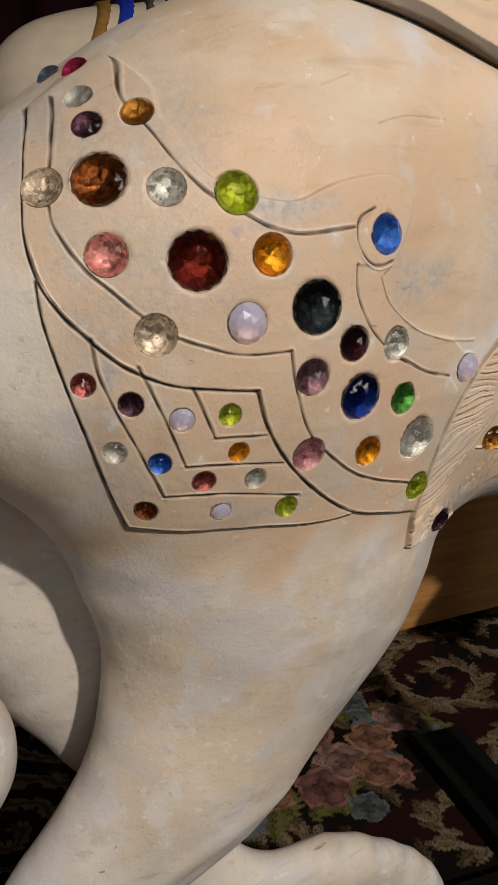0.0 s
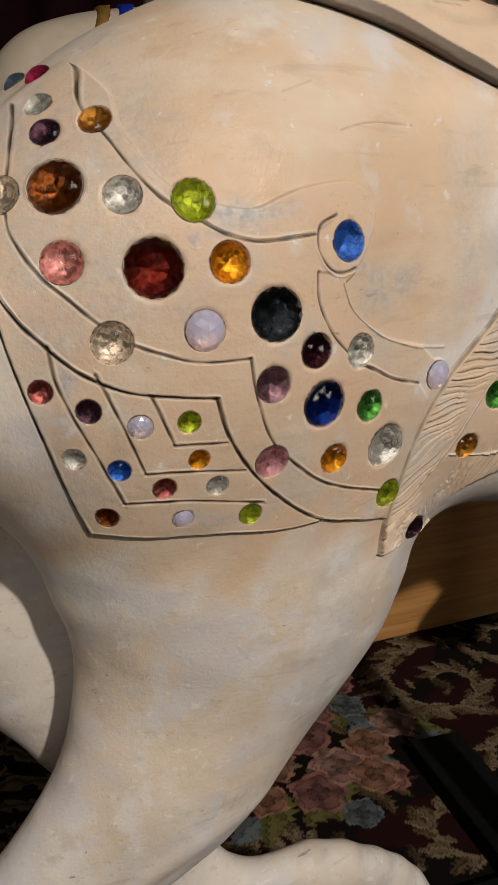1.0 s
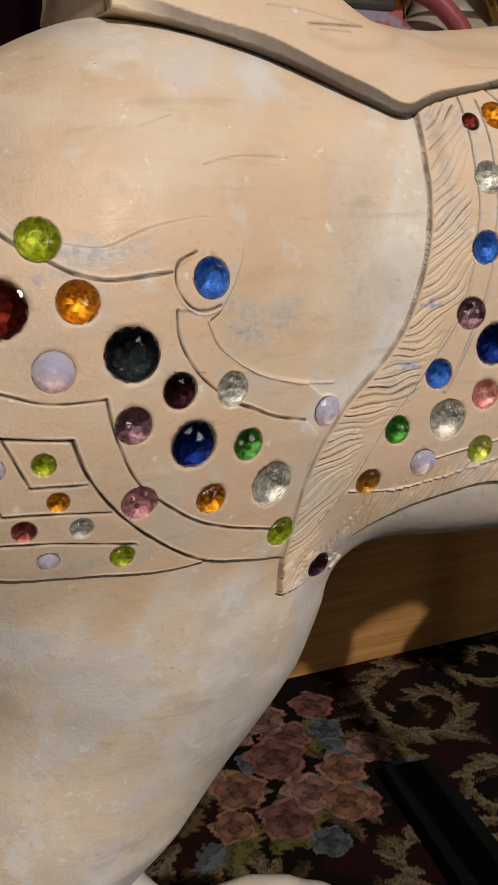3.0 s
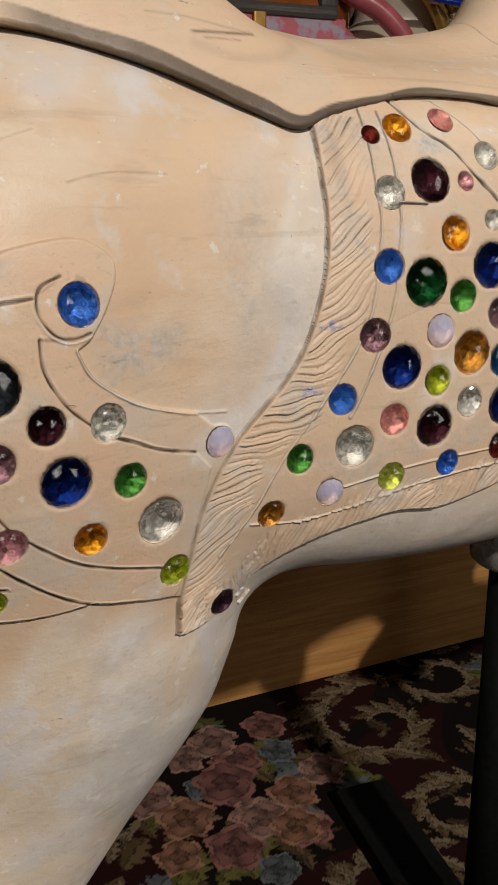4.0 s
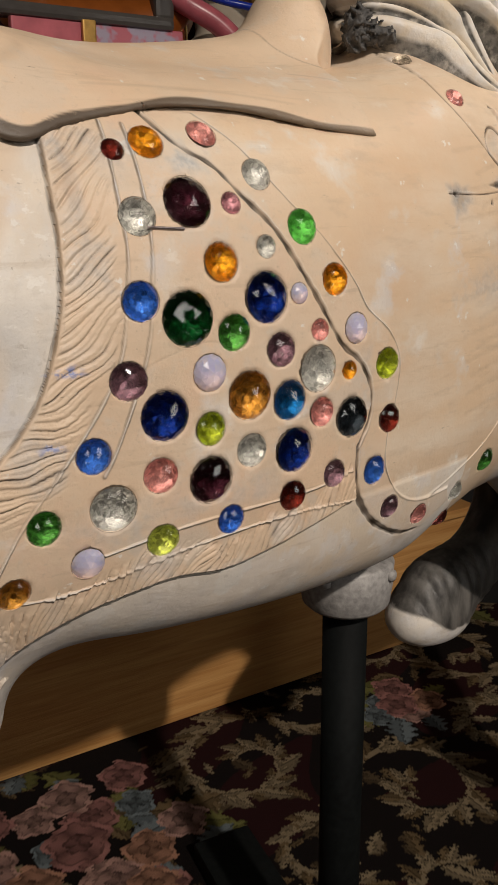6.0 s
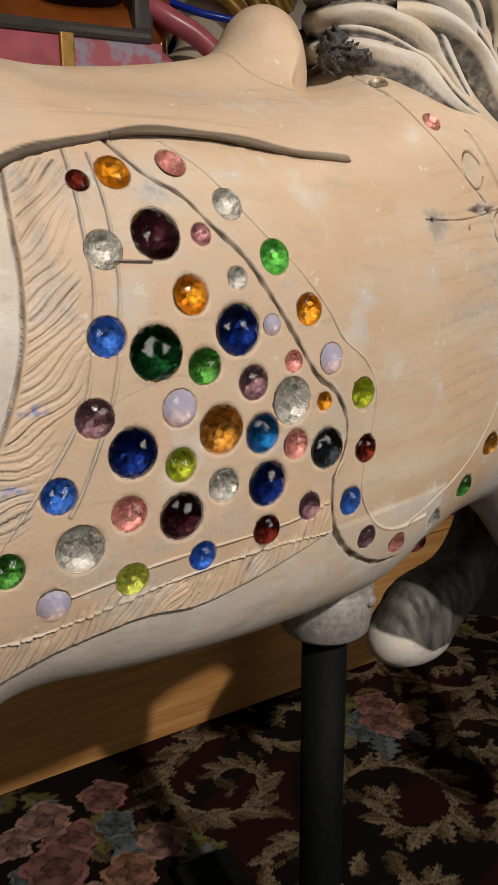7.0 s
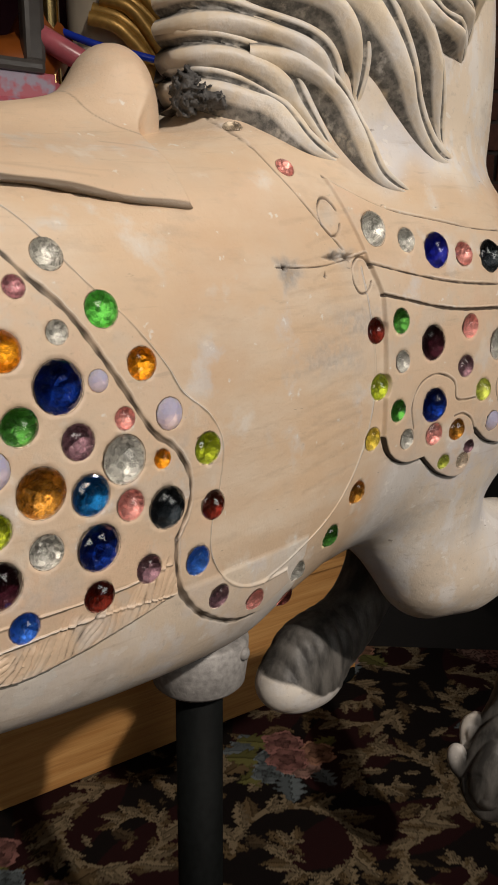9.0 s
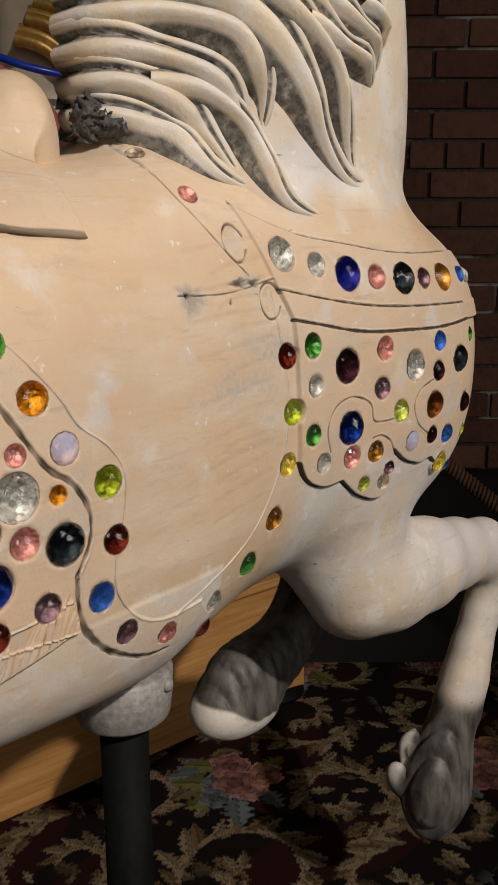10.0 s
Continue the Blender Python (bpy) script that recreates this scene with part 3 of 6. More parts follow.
def settle(value, P, times=3):
    """Slide points on to the surface; returns points and unit normals."""
    for _ in range(times):
        g = slope(value, P)
        P = P - g * (np.clip(value(P), -0.02, 0.02) / np.maximum((g * g).sum(1), 0.05))[:, None]
    g = slope(value, P)
    return P, g / np.maximum(np.linalg.norm(g, axis=1), 1e-6)[:, None]


def skin(value, low, high, cell, block=4):
    """Quads of the surface value = 0 inside a box (surface nets on the blocks near it)."""
    low = np.array(low, float)
    n = np.ceil((np.array(high) - low) / (cell * block)).astype(int)
    ijk = np.stack(np.meshgrid(*[np.arange(v) for v in n], indexing="ij"), -1).reshape(-1, 3)
    mid = low + (ijk + 0.5) * cell * block
    near = ijk[np.abs(value(mid)) < cell * block * 1.25]
    o = np.stack(np.meshgrid(*[np.arange(block)] * 3, indexing="ij"), -1).reshape(-1, 3)
    cells = (near[:, None] * block + o).reshape(-1, 3)
    size = n * block + 2
    key = lambda c: (c[:, 0] * size[1] + c[:, 1]) * size[2] + c[:, 2]
    corner = np.array([(i, j, k) for i in (0, 1) for j in (0, 1) for k in (0, 1)])
    ck = np.stack([key(cells + c) for c in corner], 1)
    uniq, inv = np.unique(ck, return_inverse=True)
    pts = np.stack([uniq // (size[1] * size[2]), uniq // size[2] % size[1], uniq % size[2]], 1)
    v = value(low + pts * cell)[inv.reshape(ck.shape)]
    mixed = (v.min(1) < 0) & (v.max(1) >= 0)
    cells, v = cells[mixed], v[mixed]
    total, hits = np.zeros((len(cells), 3)), np.zeros(len(cells))
    for a in range(8):
        for b in range(a + 1, 8):
            if np.abs(corner[a] - corner[b]).sum() == 1:
                cross = (v[:, a] < 0) != (v[:, b] < 0)
                f = np.where(cross, v[:, a] / np.where(cross, v[:, a] - v[:, b], 1), 0)
                total += np.where(cross[:, None], corner[a] + f[:, None] * (corner[b] - corner[a]), 0)
                hits += cross
    verts = low + (cells + total / hits[:, None]) * cell
    ids = key(cells)
    order = np.argsort(ids)
    find = lambda c: order[np.clip(np.searchsorted(ids[order], key(c)), 0, len(ids) - 1)]
    quads = []
    for axis in range(3):
        b = corner.tolist().index([int(i == axis) for i in range(3)])
        cross = (v[:, 0] < 0) != (v[:, b] < 0)
        c = cells[cross]
        e1, e2 = np.eye(3, dtype=int)[(axis + 1) % 3], np.eye(3, dtype=int)[(axis + 2) % 3]
        ok = (c > 0).all(1)
        c, inside = c[ok], (v[cross, 0] < 0)[ok]
        q = np.stack([find(c), find(c - e1), find(c - e1 - e2), find(c - e2)], 1)
        right = (ids[q] == np.stack([key(c), key(c - e1), key(c - e1 - e2), key(c - e2)], 1)).all(1)
        q, inside = q[right], inside[right]
        q[~inside] = q[~inside][:, ::-1]
        quads.append(q)
    return verts, np.concatenate(quads)


def finer_two(verts, quads, parts, close, some, chosen):
    """Split the close quads finely and the chosen ones less; the rest stay."""
    n = len(quads)
    marked = np.where(close, 2, np.where(chosen, 1, 0))
    order = np.argsort(marked, kind="stable")
    quads, marked = quads[order], marked[order]
    if not close.any():
        return finer(verts, quads, some, marked == 1)
    v, q = finer(verts, quads, some, marked == 1)
    rest, heavy = (marked == 0).sum(), (marked == 2).sum()
    flag = np.zeros(len(q), bool)
    flag[rest:rest + heavy] = True
    return finer(v, q, parts, flag)


def finer(verts, quads, parts, chosen):
    """Split the chosen quads into parts x parts; the others stay."""
    s = np.linspace(0, 1, parts + 1)
    U, V = np.meshgrid(s, s, indexing="ij")
    U, V = U.ravel(), V.ravel()
    c = verts[quads[chosen]]
    P = (c[:, 0, None] * ((1 - U) * (1 - V))[:, None] + c[:, 1, None] * (U * (1 - V))[:, None]
         + c[:, 2, None] * (U * V)[:, None] + c[:, 3, None] * ((1 - U) * V)[:, None])
    m = parts + 1
    i, j = np.meshgrid(np.arange(parts), np.arange(parts), indexing="ij")
    i, j = i.ravel(), j.ravel()
    local = np.stack([i * m + j, (i + 1) * m + j, (i + 1) * m + j + 1, i * m + j + 1], 1)
    Q = (np.arange(len(c))[:, None, None] * m * m + local).reshape(-1, 4)
    allv = np.concatenate([verts, P.reshape(-1, 3)])
    allq = np.concatenate([quads[~chosen], Q + len(verts)])
    r = np.round(allv / 2e-5).astype(np.int64)
    k = (r[:, 0] * 2000003 + r[:, 1]) * 2000003 + r[:, 2]
    _, first, inv = np.unique(k, return_index=True, return_inverse=True)
    allq = inv.reshape(-1)[allq]
    used, inv2 = np.unique(allq, return_inverse=True)
    return allv[first][used], inv2.reshape(allq.shape)

# ---- carved relief on the horse's near side, over x and z ----
RX, RZ, RSTEP = np.arange(0.05, 1.80, 0.0006), np.arange(0.90, 1.50, 0.0006), 0.0006
RELIEF = np.zeros((len(RX), len(RZ)), np.float32)    # metres outward
GRIME_DARK = np.zeros((len(RX), len(RZ)), np.float32)     # old dark paint left in the cuts, stains, and darker gaps and edges
PATCH = np.zeros((len(RX), len(RZ)), np.float32)     # grey filler and smears of old paint
BRIGHT = np.zeros((len(RX), len(RZ)), np.float32)    # white primer on thin ridges, pale highlights painted beside the cuts
SMEAR = np.zeros((len(RX), len(RZ)), np.float32)     # smears of blue paint
FLESH = np.zeros((len(RX), len(RZ)), np.float32)     # bare tan wood of the trappings


def to_line(points, x, z):
    """Distance to a polyline, the run along it, and the side (right of its way: plus)."""
    best, run, side, gone = np.full(x.shape, 9.0), np.zeros(x.shape), np.ones(x.shape), 0.0
    for (ax, az), (bx, bz) in zip(points[:-1], points[1:]):
        vx, vz = bx - ax, bz - az
        l = math.hypot(vx, vz) + 1e-9
        t = np.clip(((x - ax) * vx + (z - az) * vz) / l**2, 0, 1)
        d = np.hypot(x - ax - t * vx, z - az - t * vz)
        m = d < best
        best, run = np.where(m, d, best), np.where(m, gone + t * l, run)
        side = np.where(m, np.sign((x - ax) * vz - (z - az) * vx), side)
        gone += l
    return best, run, side


def window(points, pad):
    p = np.array(points)
    i0, i1 = np.searchsorted(RX, (p[:, 0].min() - pad, p[:, 0].max() + pad))
    j0, j1 = np.searchsorted(RZ, (p[:, 1].min() - pad, p[:, 1].max() + pad))
    return slice(i0, i1), slice(j0, j1), *np.meshgrid(RX[i0:i1], RZ[j0:j1], indexing="ij")


def bend(keys, each=7):
    return glide(keys, each * (len(keys) - 1) + 1) if len(keys) > 2 else np.array(keys)


def groove(keys, width=0.0013, depth=0.0025, grime=0.8):
    """A cut line with old paint in it; its width wanders a little."""
    points = bend(keys)
    i, j, x, z = window(points, 0.012)
    d, run, side = to_line(points, x, z)
    w = width * (1 + 0.12 * np.sin(run * 130) + 0.1 * np.sin(run * 411 + 1))
    RELIEF[i, j] -= depth * np.exp(-((d / w) ** 4))
    GRIME_DARK[i, j] = np.maximum(GRIME_DARK[i, j], grime * np.clip((w - d) / 0.0007 + 0.5, 0, 1) * (0.75 + 0.25 * np.sin(run * 210 + 2) * np.sin(run * 47)))
    # broken pale highlight painted along one side of the stronger cuts
    if grime > 0.3:
        edge_shine = np.exp(-(((d - w - 0.0016) / 0.0009) ** 2)) * (side < 0) * np.clip(0.4 + 0.8 * np.sin(run * 53 + 1) * np.sin(run * 19), 0, 1)
        BRIGHT[i, j] = np.maximum(BRIGHT[i, j], 0.55 * edge_shine)


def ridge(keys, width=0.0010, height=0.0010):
    """A thin raised line with white primer on it and a faint darker line along one foot."""
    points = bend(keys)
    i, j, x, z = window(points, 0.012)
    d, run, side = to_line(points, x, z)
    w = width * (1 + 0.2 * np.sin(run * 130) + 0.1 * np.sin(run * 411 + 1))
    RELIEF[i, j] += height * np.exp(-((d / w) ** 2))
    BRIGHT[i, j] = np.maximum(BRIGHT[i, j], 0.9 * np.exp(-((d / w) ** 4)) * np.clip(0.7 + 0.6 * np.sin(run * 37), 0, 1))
    GRIME_DARK[i, j] = np.maximum(GRIME_DARK[i, j], 0.22 * np.exp(-(((d - 1.5 * w) / (0.5 * w)) ** 2)) * (side > 0))


def raised(keys, height, soft=0.0022, flesh=0.0):
    """A closed field that stands proud of what is round it."""
    p = np.concatenate([np.array(keys), np.array(keys[:1])])
    i, j, x, z = window(p, 0.008)
    inside = np.zeros(x.shape, bool)
    for (ax, az), (bx, bz) in zip(p[:-1], p[1:]):
        if az != bz:
            inside ^= ((az > z) != (bz > z)) & (x < ax + (z - az) / (bz - az) * (bx - ax))
    d, _, _ = to_line(p, x, z)
    s = np.clip(0.5 + np.where(inside, d, -d) / soft, 0, 1)
    s = s * s * (3 - 2 * s)
    RELIEF[i, j] += height * s
    FLESH[i, j] = np.maximum(FLESH[i, j], flesh * s)


HIP_EDGE = [(0.206, 1.327), (0.188, 1.293), (0.174, 1.248), (0.175, 1.216), (0.185, 1.193), (0.200, 1.175), (0.222, 1.154), (0.251, 1.140), (0.281, 1.135), (0.313, 1.131)]
HIP_EDGE_FRONT = [(0.313, 1.131), (0.322, 1.104), (0.340, 1.075), (0.364, 1.048), (0.396, 1.021), (0.428, 1.003), (0.470, 0.991), (0.500, 0.984)]
HIP_BAND = [(0.220, 1.332), (0.202, 1.293), (0.191, 1.256), (0.194, 1.238), (0.204, 1.219), (0.219, 1.204), (0.233, 1.190), (0.245, 1.181), (0.257, 1.173), (0.278, 1.165), (0.302, 1.159), (0.338, 1.159)]
HIP_BAND_FRONT = [(0.338, 1.159), (0.343, 1.133), (0.357, 1.097), (0.376, 1.075), (0.409, 1.048), (0.446, 1.031), (0.497, 1.015)]
FLAP_EDGE = [(0.174, 1.212), (0.175, 1.186), (0.184, 1.147), (0.196, 1.109), (0.213, 1.062), (0.231, 1.020)]
FLAP_FOOT = [(0.231, 1.020), (0.271, 1.015), (0.320, 1.011), (0.382, 1.003), (0.428, 1.003)]
CHEVRON = [(0.203, 1.174), (0.206, 1.150), (0.216, 1.123), (0.230, 1.094), (0.251, 1.050)]
CHEVRON_FOOT = [(0.251, 1.050), (0.297, 1.048), (0.360, 1.036)]
CHEVRON2 = [(0.231, 1.154), (0.247, 1.116), (0.264, 1.075)]
CHEVRON2_FOOT = [(0.264, 1.075), (0.294, 1.074), (0.341, 1.069)]
CHEVRON3 = [(0.266, 1.137), (0.283, 1.097)]
CHEVRON3_FOOT = [(0.283, 1.097), (0.323, 1.095)]
HIP_TOP = [(0.265, 1.368), (0.264, 1.358), (0.253, 1.331), (0.261, 1.309), (0.270, 1.289), (0.282, 1.272), (0.294, 1.262), (0.307, 1.255), (0.324, 1.246), (0.347, 1.241), (0.375, 1.243), (0.392, 1.245)]
ROSETTE = [(0.430, 1.219), (0.416, 1.216), (0.403, 1.221), (0.394, 1.236), (0.397, 1.251), (0.412, 1.258)]
ROSETTE_TAIL = [(0.393, 1.218), (0.394, 1.197), (0.405, 1.175), (0.420, 1.159), (0.440, 1.144), (0.459, 1.135), (0.483, 1.124), (0.515, 1.116)]
SCROLL = [(0.273, 1.338), (0.272, 1.311), (0.289, 1.281), (0.316, 1.268), (0.345, 1.264), (0.368, 1.272), (0.388, 1.278), (0.427, 1.282), (0.451, 1.269), (0.453, 1.253), (0.443, 1.232), (0.430, 1.214)]
SCROLL_TAIL = [(0.419, 1.208), (0.432, 1.185), (0.470, 1.161), (0.515, 1.148), (0.545, 1.144)]
FRINGE_EDGE = [(0.656, 1.373), (0.650, 1.325), (0.649, 1.295), (0.642, 1.243), (0.624, 1.191), (0.603, 1.161), (0.581, 1.141), (0.555, 1.117), (0.535, 1.088), (0.523, 1.056), (0.514, 1.010), (0.508, 0.981), (0.507, 0.940)]
FRINGE_TIP = [(0.507, 0.940), (0.538, 0.940), (0.562, 0.951), (0.578, 0.961)]
FRINGE_FOOT = [(0.578, 0.961), (0.600, 0.982), (0.634, 0.998), (0.671, 1.010), (0.728, 1.020), (0.776, 1.015), (0.842, 1.026), (0.925, 1.047)]
BLANKET_LINE = [(0.703, 1.374), (0.699, 1.329), (0.698, 1.283), (0.693, 1.250), (0.684, 1.207), (0.663, 1.169), (0.631, 1.128), (0.600, 1.092), (0.574, 1.049), (0.545, 1.012)]
BLANKET_LINE2 = [(0.720, 1.372), (0.718, 1.299), (0.714, 1.261), (0.705, 1.209), (0.681, 1.148), (0.667, 1.122)]
BLANKET_LOW = [(0.642, 1.054), (0.666, 1.057), (0.741, 1.068), (0.834, 1.070), (0.876, 1.072), (0.916, 1.079)]
BLANKET_LOW2 = [(0.574, 1.037), (0.611, 1.031), (0.650, 1.031), (0.745, 1.048), (0.844, 1.053), (0.923, 1.048)]
STRAP = [(0.735, 1.388), (0.758, 1.361), (0.784, 1.346), (0.805, 1.323), (0.829, 1.300), (0.850, 1.271), (0.874, 1.235), (0.899, 1.199), (0.922, 1.181), (0.938, 1.154), (0.937, 1.126), (0.923, 1.100)]
STRAP_HOOK = [(0.923, 1.100), (0.924, 1.070), (0.934, 1.043), (0.963, 1.011), (1.011, 0.984), (1.046, 0.978)]
STRAP_OUTER = [(0.789, 1.387), (0.816, 1.364), (0.849, 1.325), (0.888, 1.288), (0.919, 1.251), (0.935, 1.227), (0.965, 1.204), (0.981, 1.175), (0.977, 1.138), (0.967, 1.101), (0.969, 1.069), (0.993, 1.037), (1.031, 1.019), (1.088, 1.019)]
GIRTH = [(1.047, 1.017), (1.096, 1.032), (1.156, 1.059), (1.192, 1.099), (1.214, 1.153), (1.219, 1.215), (1.207, 1.289), (1.201, 1.325)]
COLLAR_TOP = [(1.175, 1.417), (1.194, 1.407), (1.263, 1.386), (1.335, 1.377), (1.413, 1.368), (1.490, 1.366), (1.595, 1.369)]
COLLAR_FOOT = [(1.213, 1.328), (1.277, 1.317), (1.355, 1.306), (1.441, 1.301), (1.601, 1.299)]
APRON_TOP = [(1.230, 1.295), (1.272, 1.288), (1.352, 1.275), (1.438, 1.272), (1.522, 1.271), (1.608, 1.276)]
APRON_EDGE = [(1.240, 1.135), (1.256, 1.112), (1.290, 1.096), (1.326, 1.097)]
APRON_EDGE2 = [(1.326, 1.097), (1.363, 1.071), (1.398, 1.058), (1.419, 1.063), (1.425, 1.086), (1.419, 1.118)]
APRON_EDGE3 = [(1.418, 1.122), (1.447, 1.103), (1.486, 1.091), (1.517, 1.093), (1.544, 1.075), (1.560, 1.070), (1.585, 1.076), (1.600, 1.100)]
SCALLOP = [(1.294, 1.139), (1.286, 1.167), (1.300, 1.192), (1.331, 1.200), (1.363, 1.188), (1.373, 1.165), (1.408, 1.163)]
SCALLOP2 = [(1.372, 1.144), (1.388, 1.145), (1.406, 1.136), (1.419, 1.118)]
SCALLOP3 = [(1.493, 1.132), (1.467, 1.148), (1.453, 1.173), (1.465, 1.193), (1.495, 1.203)]
WITHER_BAND = [(1.102, 1.478), (1.098, 1.459), (1.103, 1.430), (1.114, 1.408), (1.138, 1.376), (1.172, 1.343)]
CRACK = [(1.067, 1.327), (1.133, 1.327), (1.207, 1.339)]

smooth = lambda *lines: [tuple(q) for l in lines for q in bend(l)]
raised(smooth(FLAP_EDGE, FLAP_FOOT, HIP_EDGE_FRONT[::-1][2:], HIP_EDGE[::-1][:-3]), 0.0035, flesh=0.8)
raised(smooth(HIP_EDGE, HIP_EDGE_FRONT, FRINGE_EDGE[::-1][1:6], SCROLL_TAIL[::-1][1:], SCROLL[::-1], [(0.265, 1.368), (0.235, 1.35)]), 0.0035, flesh=0.9)
raised(smooth(HIP_EDGE, HIP_EDGE_FRONT, [(0.505, 0.99), (0.53, 1.10)], ROSETTE_TAIL[::-1], ROSETTE[1:], HIP_TOP[::-1]), 0.001)
raised(smooth(FRINGE_EDGE, FRINGE_TIP, FRINGE_FOOT, [(0.925, 1.047), (0.923, 1.10)], STRAP[::-1]), 0.005, flesh=0.75)
raised(smooth(STRAP, STRAP_HOOK, [(1.10, 1.00), (1.086, 1.019)], STRAP_OUTER[::-1]), 0.002, flesh=0.5)
raised(smooth(APRON_TOP, [(1.62, 1.2), (1.60, 1.10)], APRON_EDGE3[::-1], APRON_EDGE2[::-1], APRON_EDGE[::-1]), 0.006, flesh=0.7)
raised(smooth(COLLAR_TOP, [(1.70, 1.37), (1.70, 1.30)], COLLAR_FOOT[::-1]), 0.003, flesh=0.6)
raised(smooth(COLLAR_FOOT, [(1.70, 1.30), (1.70, 1.275)], APRON_TOP[::-1]), 0.005, flesh=0.6)
for cut in (HIP_EDGE, HIP_EDGE_FRONT):
    groove(cut, 0.0011, 0.0020, 0.62)
for cut in (FLAP_EDGE, FLAP_FOOT):
    groove(cut, 0.0011, 0.0018, 0.58)
for cut in (HIP_BAND, HIP_BAND_FRONT, CHEVRON, CHEVRON_FOOT, CHEVRON2, CHEVRON2_FOOT, CHEVRON3, CHEVRON3_FOOT):
    groove(cut, 0.0008, 0.0015, 0.55)
for cut in (HIP_TOP, ROSETTE, ROSETTE_TAIL):
    groove(cut, 0.0009, 0.0015, 0.55)
groove(SCROLL, 0.0010, 0.0006, 0.08)
ridge(SCROLL_TAIL)
groove(FRINGE_FOOT, 0.0014, 0.0022, 0.95)
groove(FRINGE_TIP, 0.0014, 0.0016, 0.4)
groove(FRINGE_EDGE, 0.0011, 0.0014, 0.3)
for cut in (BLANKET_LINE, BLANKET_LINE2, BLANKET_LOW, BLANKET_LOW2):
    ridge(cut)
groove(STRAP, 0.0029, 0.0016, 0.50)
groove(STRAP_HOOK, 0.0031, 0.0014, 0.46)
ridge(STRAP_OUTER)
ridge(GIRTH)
groove(COLLAR_TOP, 0.0012, 0.0014, 0.5)
groove(COLLAR_FOOT, 0.0012, 0.0016, 0.65)
for cut in (APRON_TOP, APRON_EDGE, APRON_EDGE2, APRON_EDGE3):
    groove(cut, 0.0015, 0.0020, 0.85)
for cut in (SCALLOP, SCALLOP2, SCALLOP3):
    groove(cut, 0.0010, 0.0014, 0.45)
groove(WITHER_BAND, 0.0009, 0.0012, 0.35)
groove(CRACK, 0.0006, 0.0012, 0.5)

# strands of the fringe, slanting off its edge, coloured darker in the gaps between them
for edge, near, far, lean, pitch in ((FRINGE_EDGE, 0.002, 0.045, 0.75, 0.0100), (FRINGE_TIP + FRINGE_FOOT, 0.0015, 0.036, -0.75, 0.0100)):
    points = bend(edge)
    i, j, x, z = window(points, 0.06)
    d, run, side = to_line(points, x, z)
    warp = run + 0.0035 * np.sin(run * 61) + 0.0022 * np.sin(run * 143 + 2)
    wob = 0.0014 * np.sin(x * 91 + z * 57) + 0.0007 * np.sin(x * 213 - z * 171)
    far_here = far * (1 + 0.12 * np.sin(run * 60) + 0.08 * np.sin(run * 171))
    band = (side < 0) * (run > 1e-4) * (run < run.max() - 1e-4) * np.clip((d - near) / 0.003, 0, 1) * np.clip((far_here - d) / 0.008, 0, 1)
    f = (warp + lean * d + (6 * d**2 if lean > 0 else 0) + wob) / pitch
    row = np.floor(f)
    u = f - row
    wild = np.sin(row * 12.9898) ** 2
    tip = np.clip(((0.5 + 0.5 * wild) * far_here - d) / 0.006 + 1, 0.3, 1)
    comb = u ** 0.8 * np.clip((1 - u) / 0.16, 0, 1) * (0.45 + 0.55 * np.sin(row * 4.1) ** 2)
    split = (1 - np.abs(np.sin(np.pi * (u * 2 + 0.4 * np.sin(row))))) ** 3
    gap = np.exp(-((np.minimum(u, 1 - u) * pitch / 0.0008) ** 2))
    RELIEF[i, j] += band * (1.0 if lean > 0 else 1.7) * (0.0019 * comb * tip - 0.0011 * gap - 0.0009 * split)
    GRIME_DARK[i, j] = np.maximum(GRIME_DARK[i, j], band * tip * gap * (0.10 + 0.45 * (wild > 0.80)) * (0.6 + 0.4 * np.sin(run * 300 + d * 200)))
    PATCH[i, j] = np.maximum(PATCH[i, j], 0.45 * band * np.clip(np.sin(run * 23) * np.sin(run * 71 + 1) * 2, 0, 1))


def blot(field, x0, z0, rx, rz, amount, dent=0.0):
    """A soft-edged spot with a ragged outline."""
    i, j, x, z = window([(x0 - rx, z0 - rz), (x0 + rx, z0 + rz)], 0.01)
    a = np.arctan2((z - z0) / rz, (x - x0) / rx)
    d = np.hypot((x - x0) / rx, (z - z0) / rz) * (1 + 0.18 * np.sin(3 * a + x0 * 50) + 0.12 * np.sin(7 * a + z0 * 90))
    s = np.clip(1.3 - d, 0, 1)
    field[i, j] = np.maximum(field[i, j], amount * s)
    RELIEF[i, j] -= dent * s


for spot_at in ((0.336, 1.259, 0.042, 0.012, 0.9), (0.214, 1.148, 0.006, 0.013, 0.7), (0.465, 1.203, 0.035, 0.022, 0.75), (0.255, 1.20, 0.03, 0.02, 0.35),
                (0.24, 1.315, 0.03, 0.03, 0.35), (0.57, 1.25, 0.03, 0.10, 0.35), (1.19, 1.27, 0.05, 0.02, 0.5), (0.28, 1.33, 0.03, 0.03, 0.4), (1.14, 1.235, 0.07, 0.02, 0.45), (0.93, 1.17, 0.012, 0.03, 0.4), (0.76, 1.348, 0.014, 0.011, 0.9), (0.663, 1.355, 0.008, 0.02, 0.6), (0.665, 1.30, 0.01, 0.03, 0.5)):
    blot(PATCH, *spot_at)
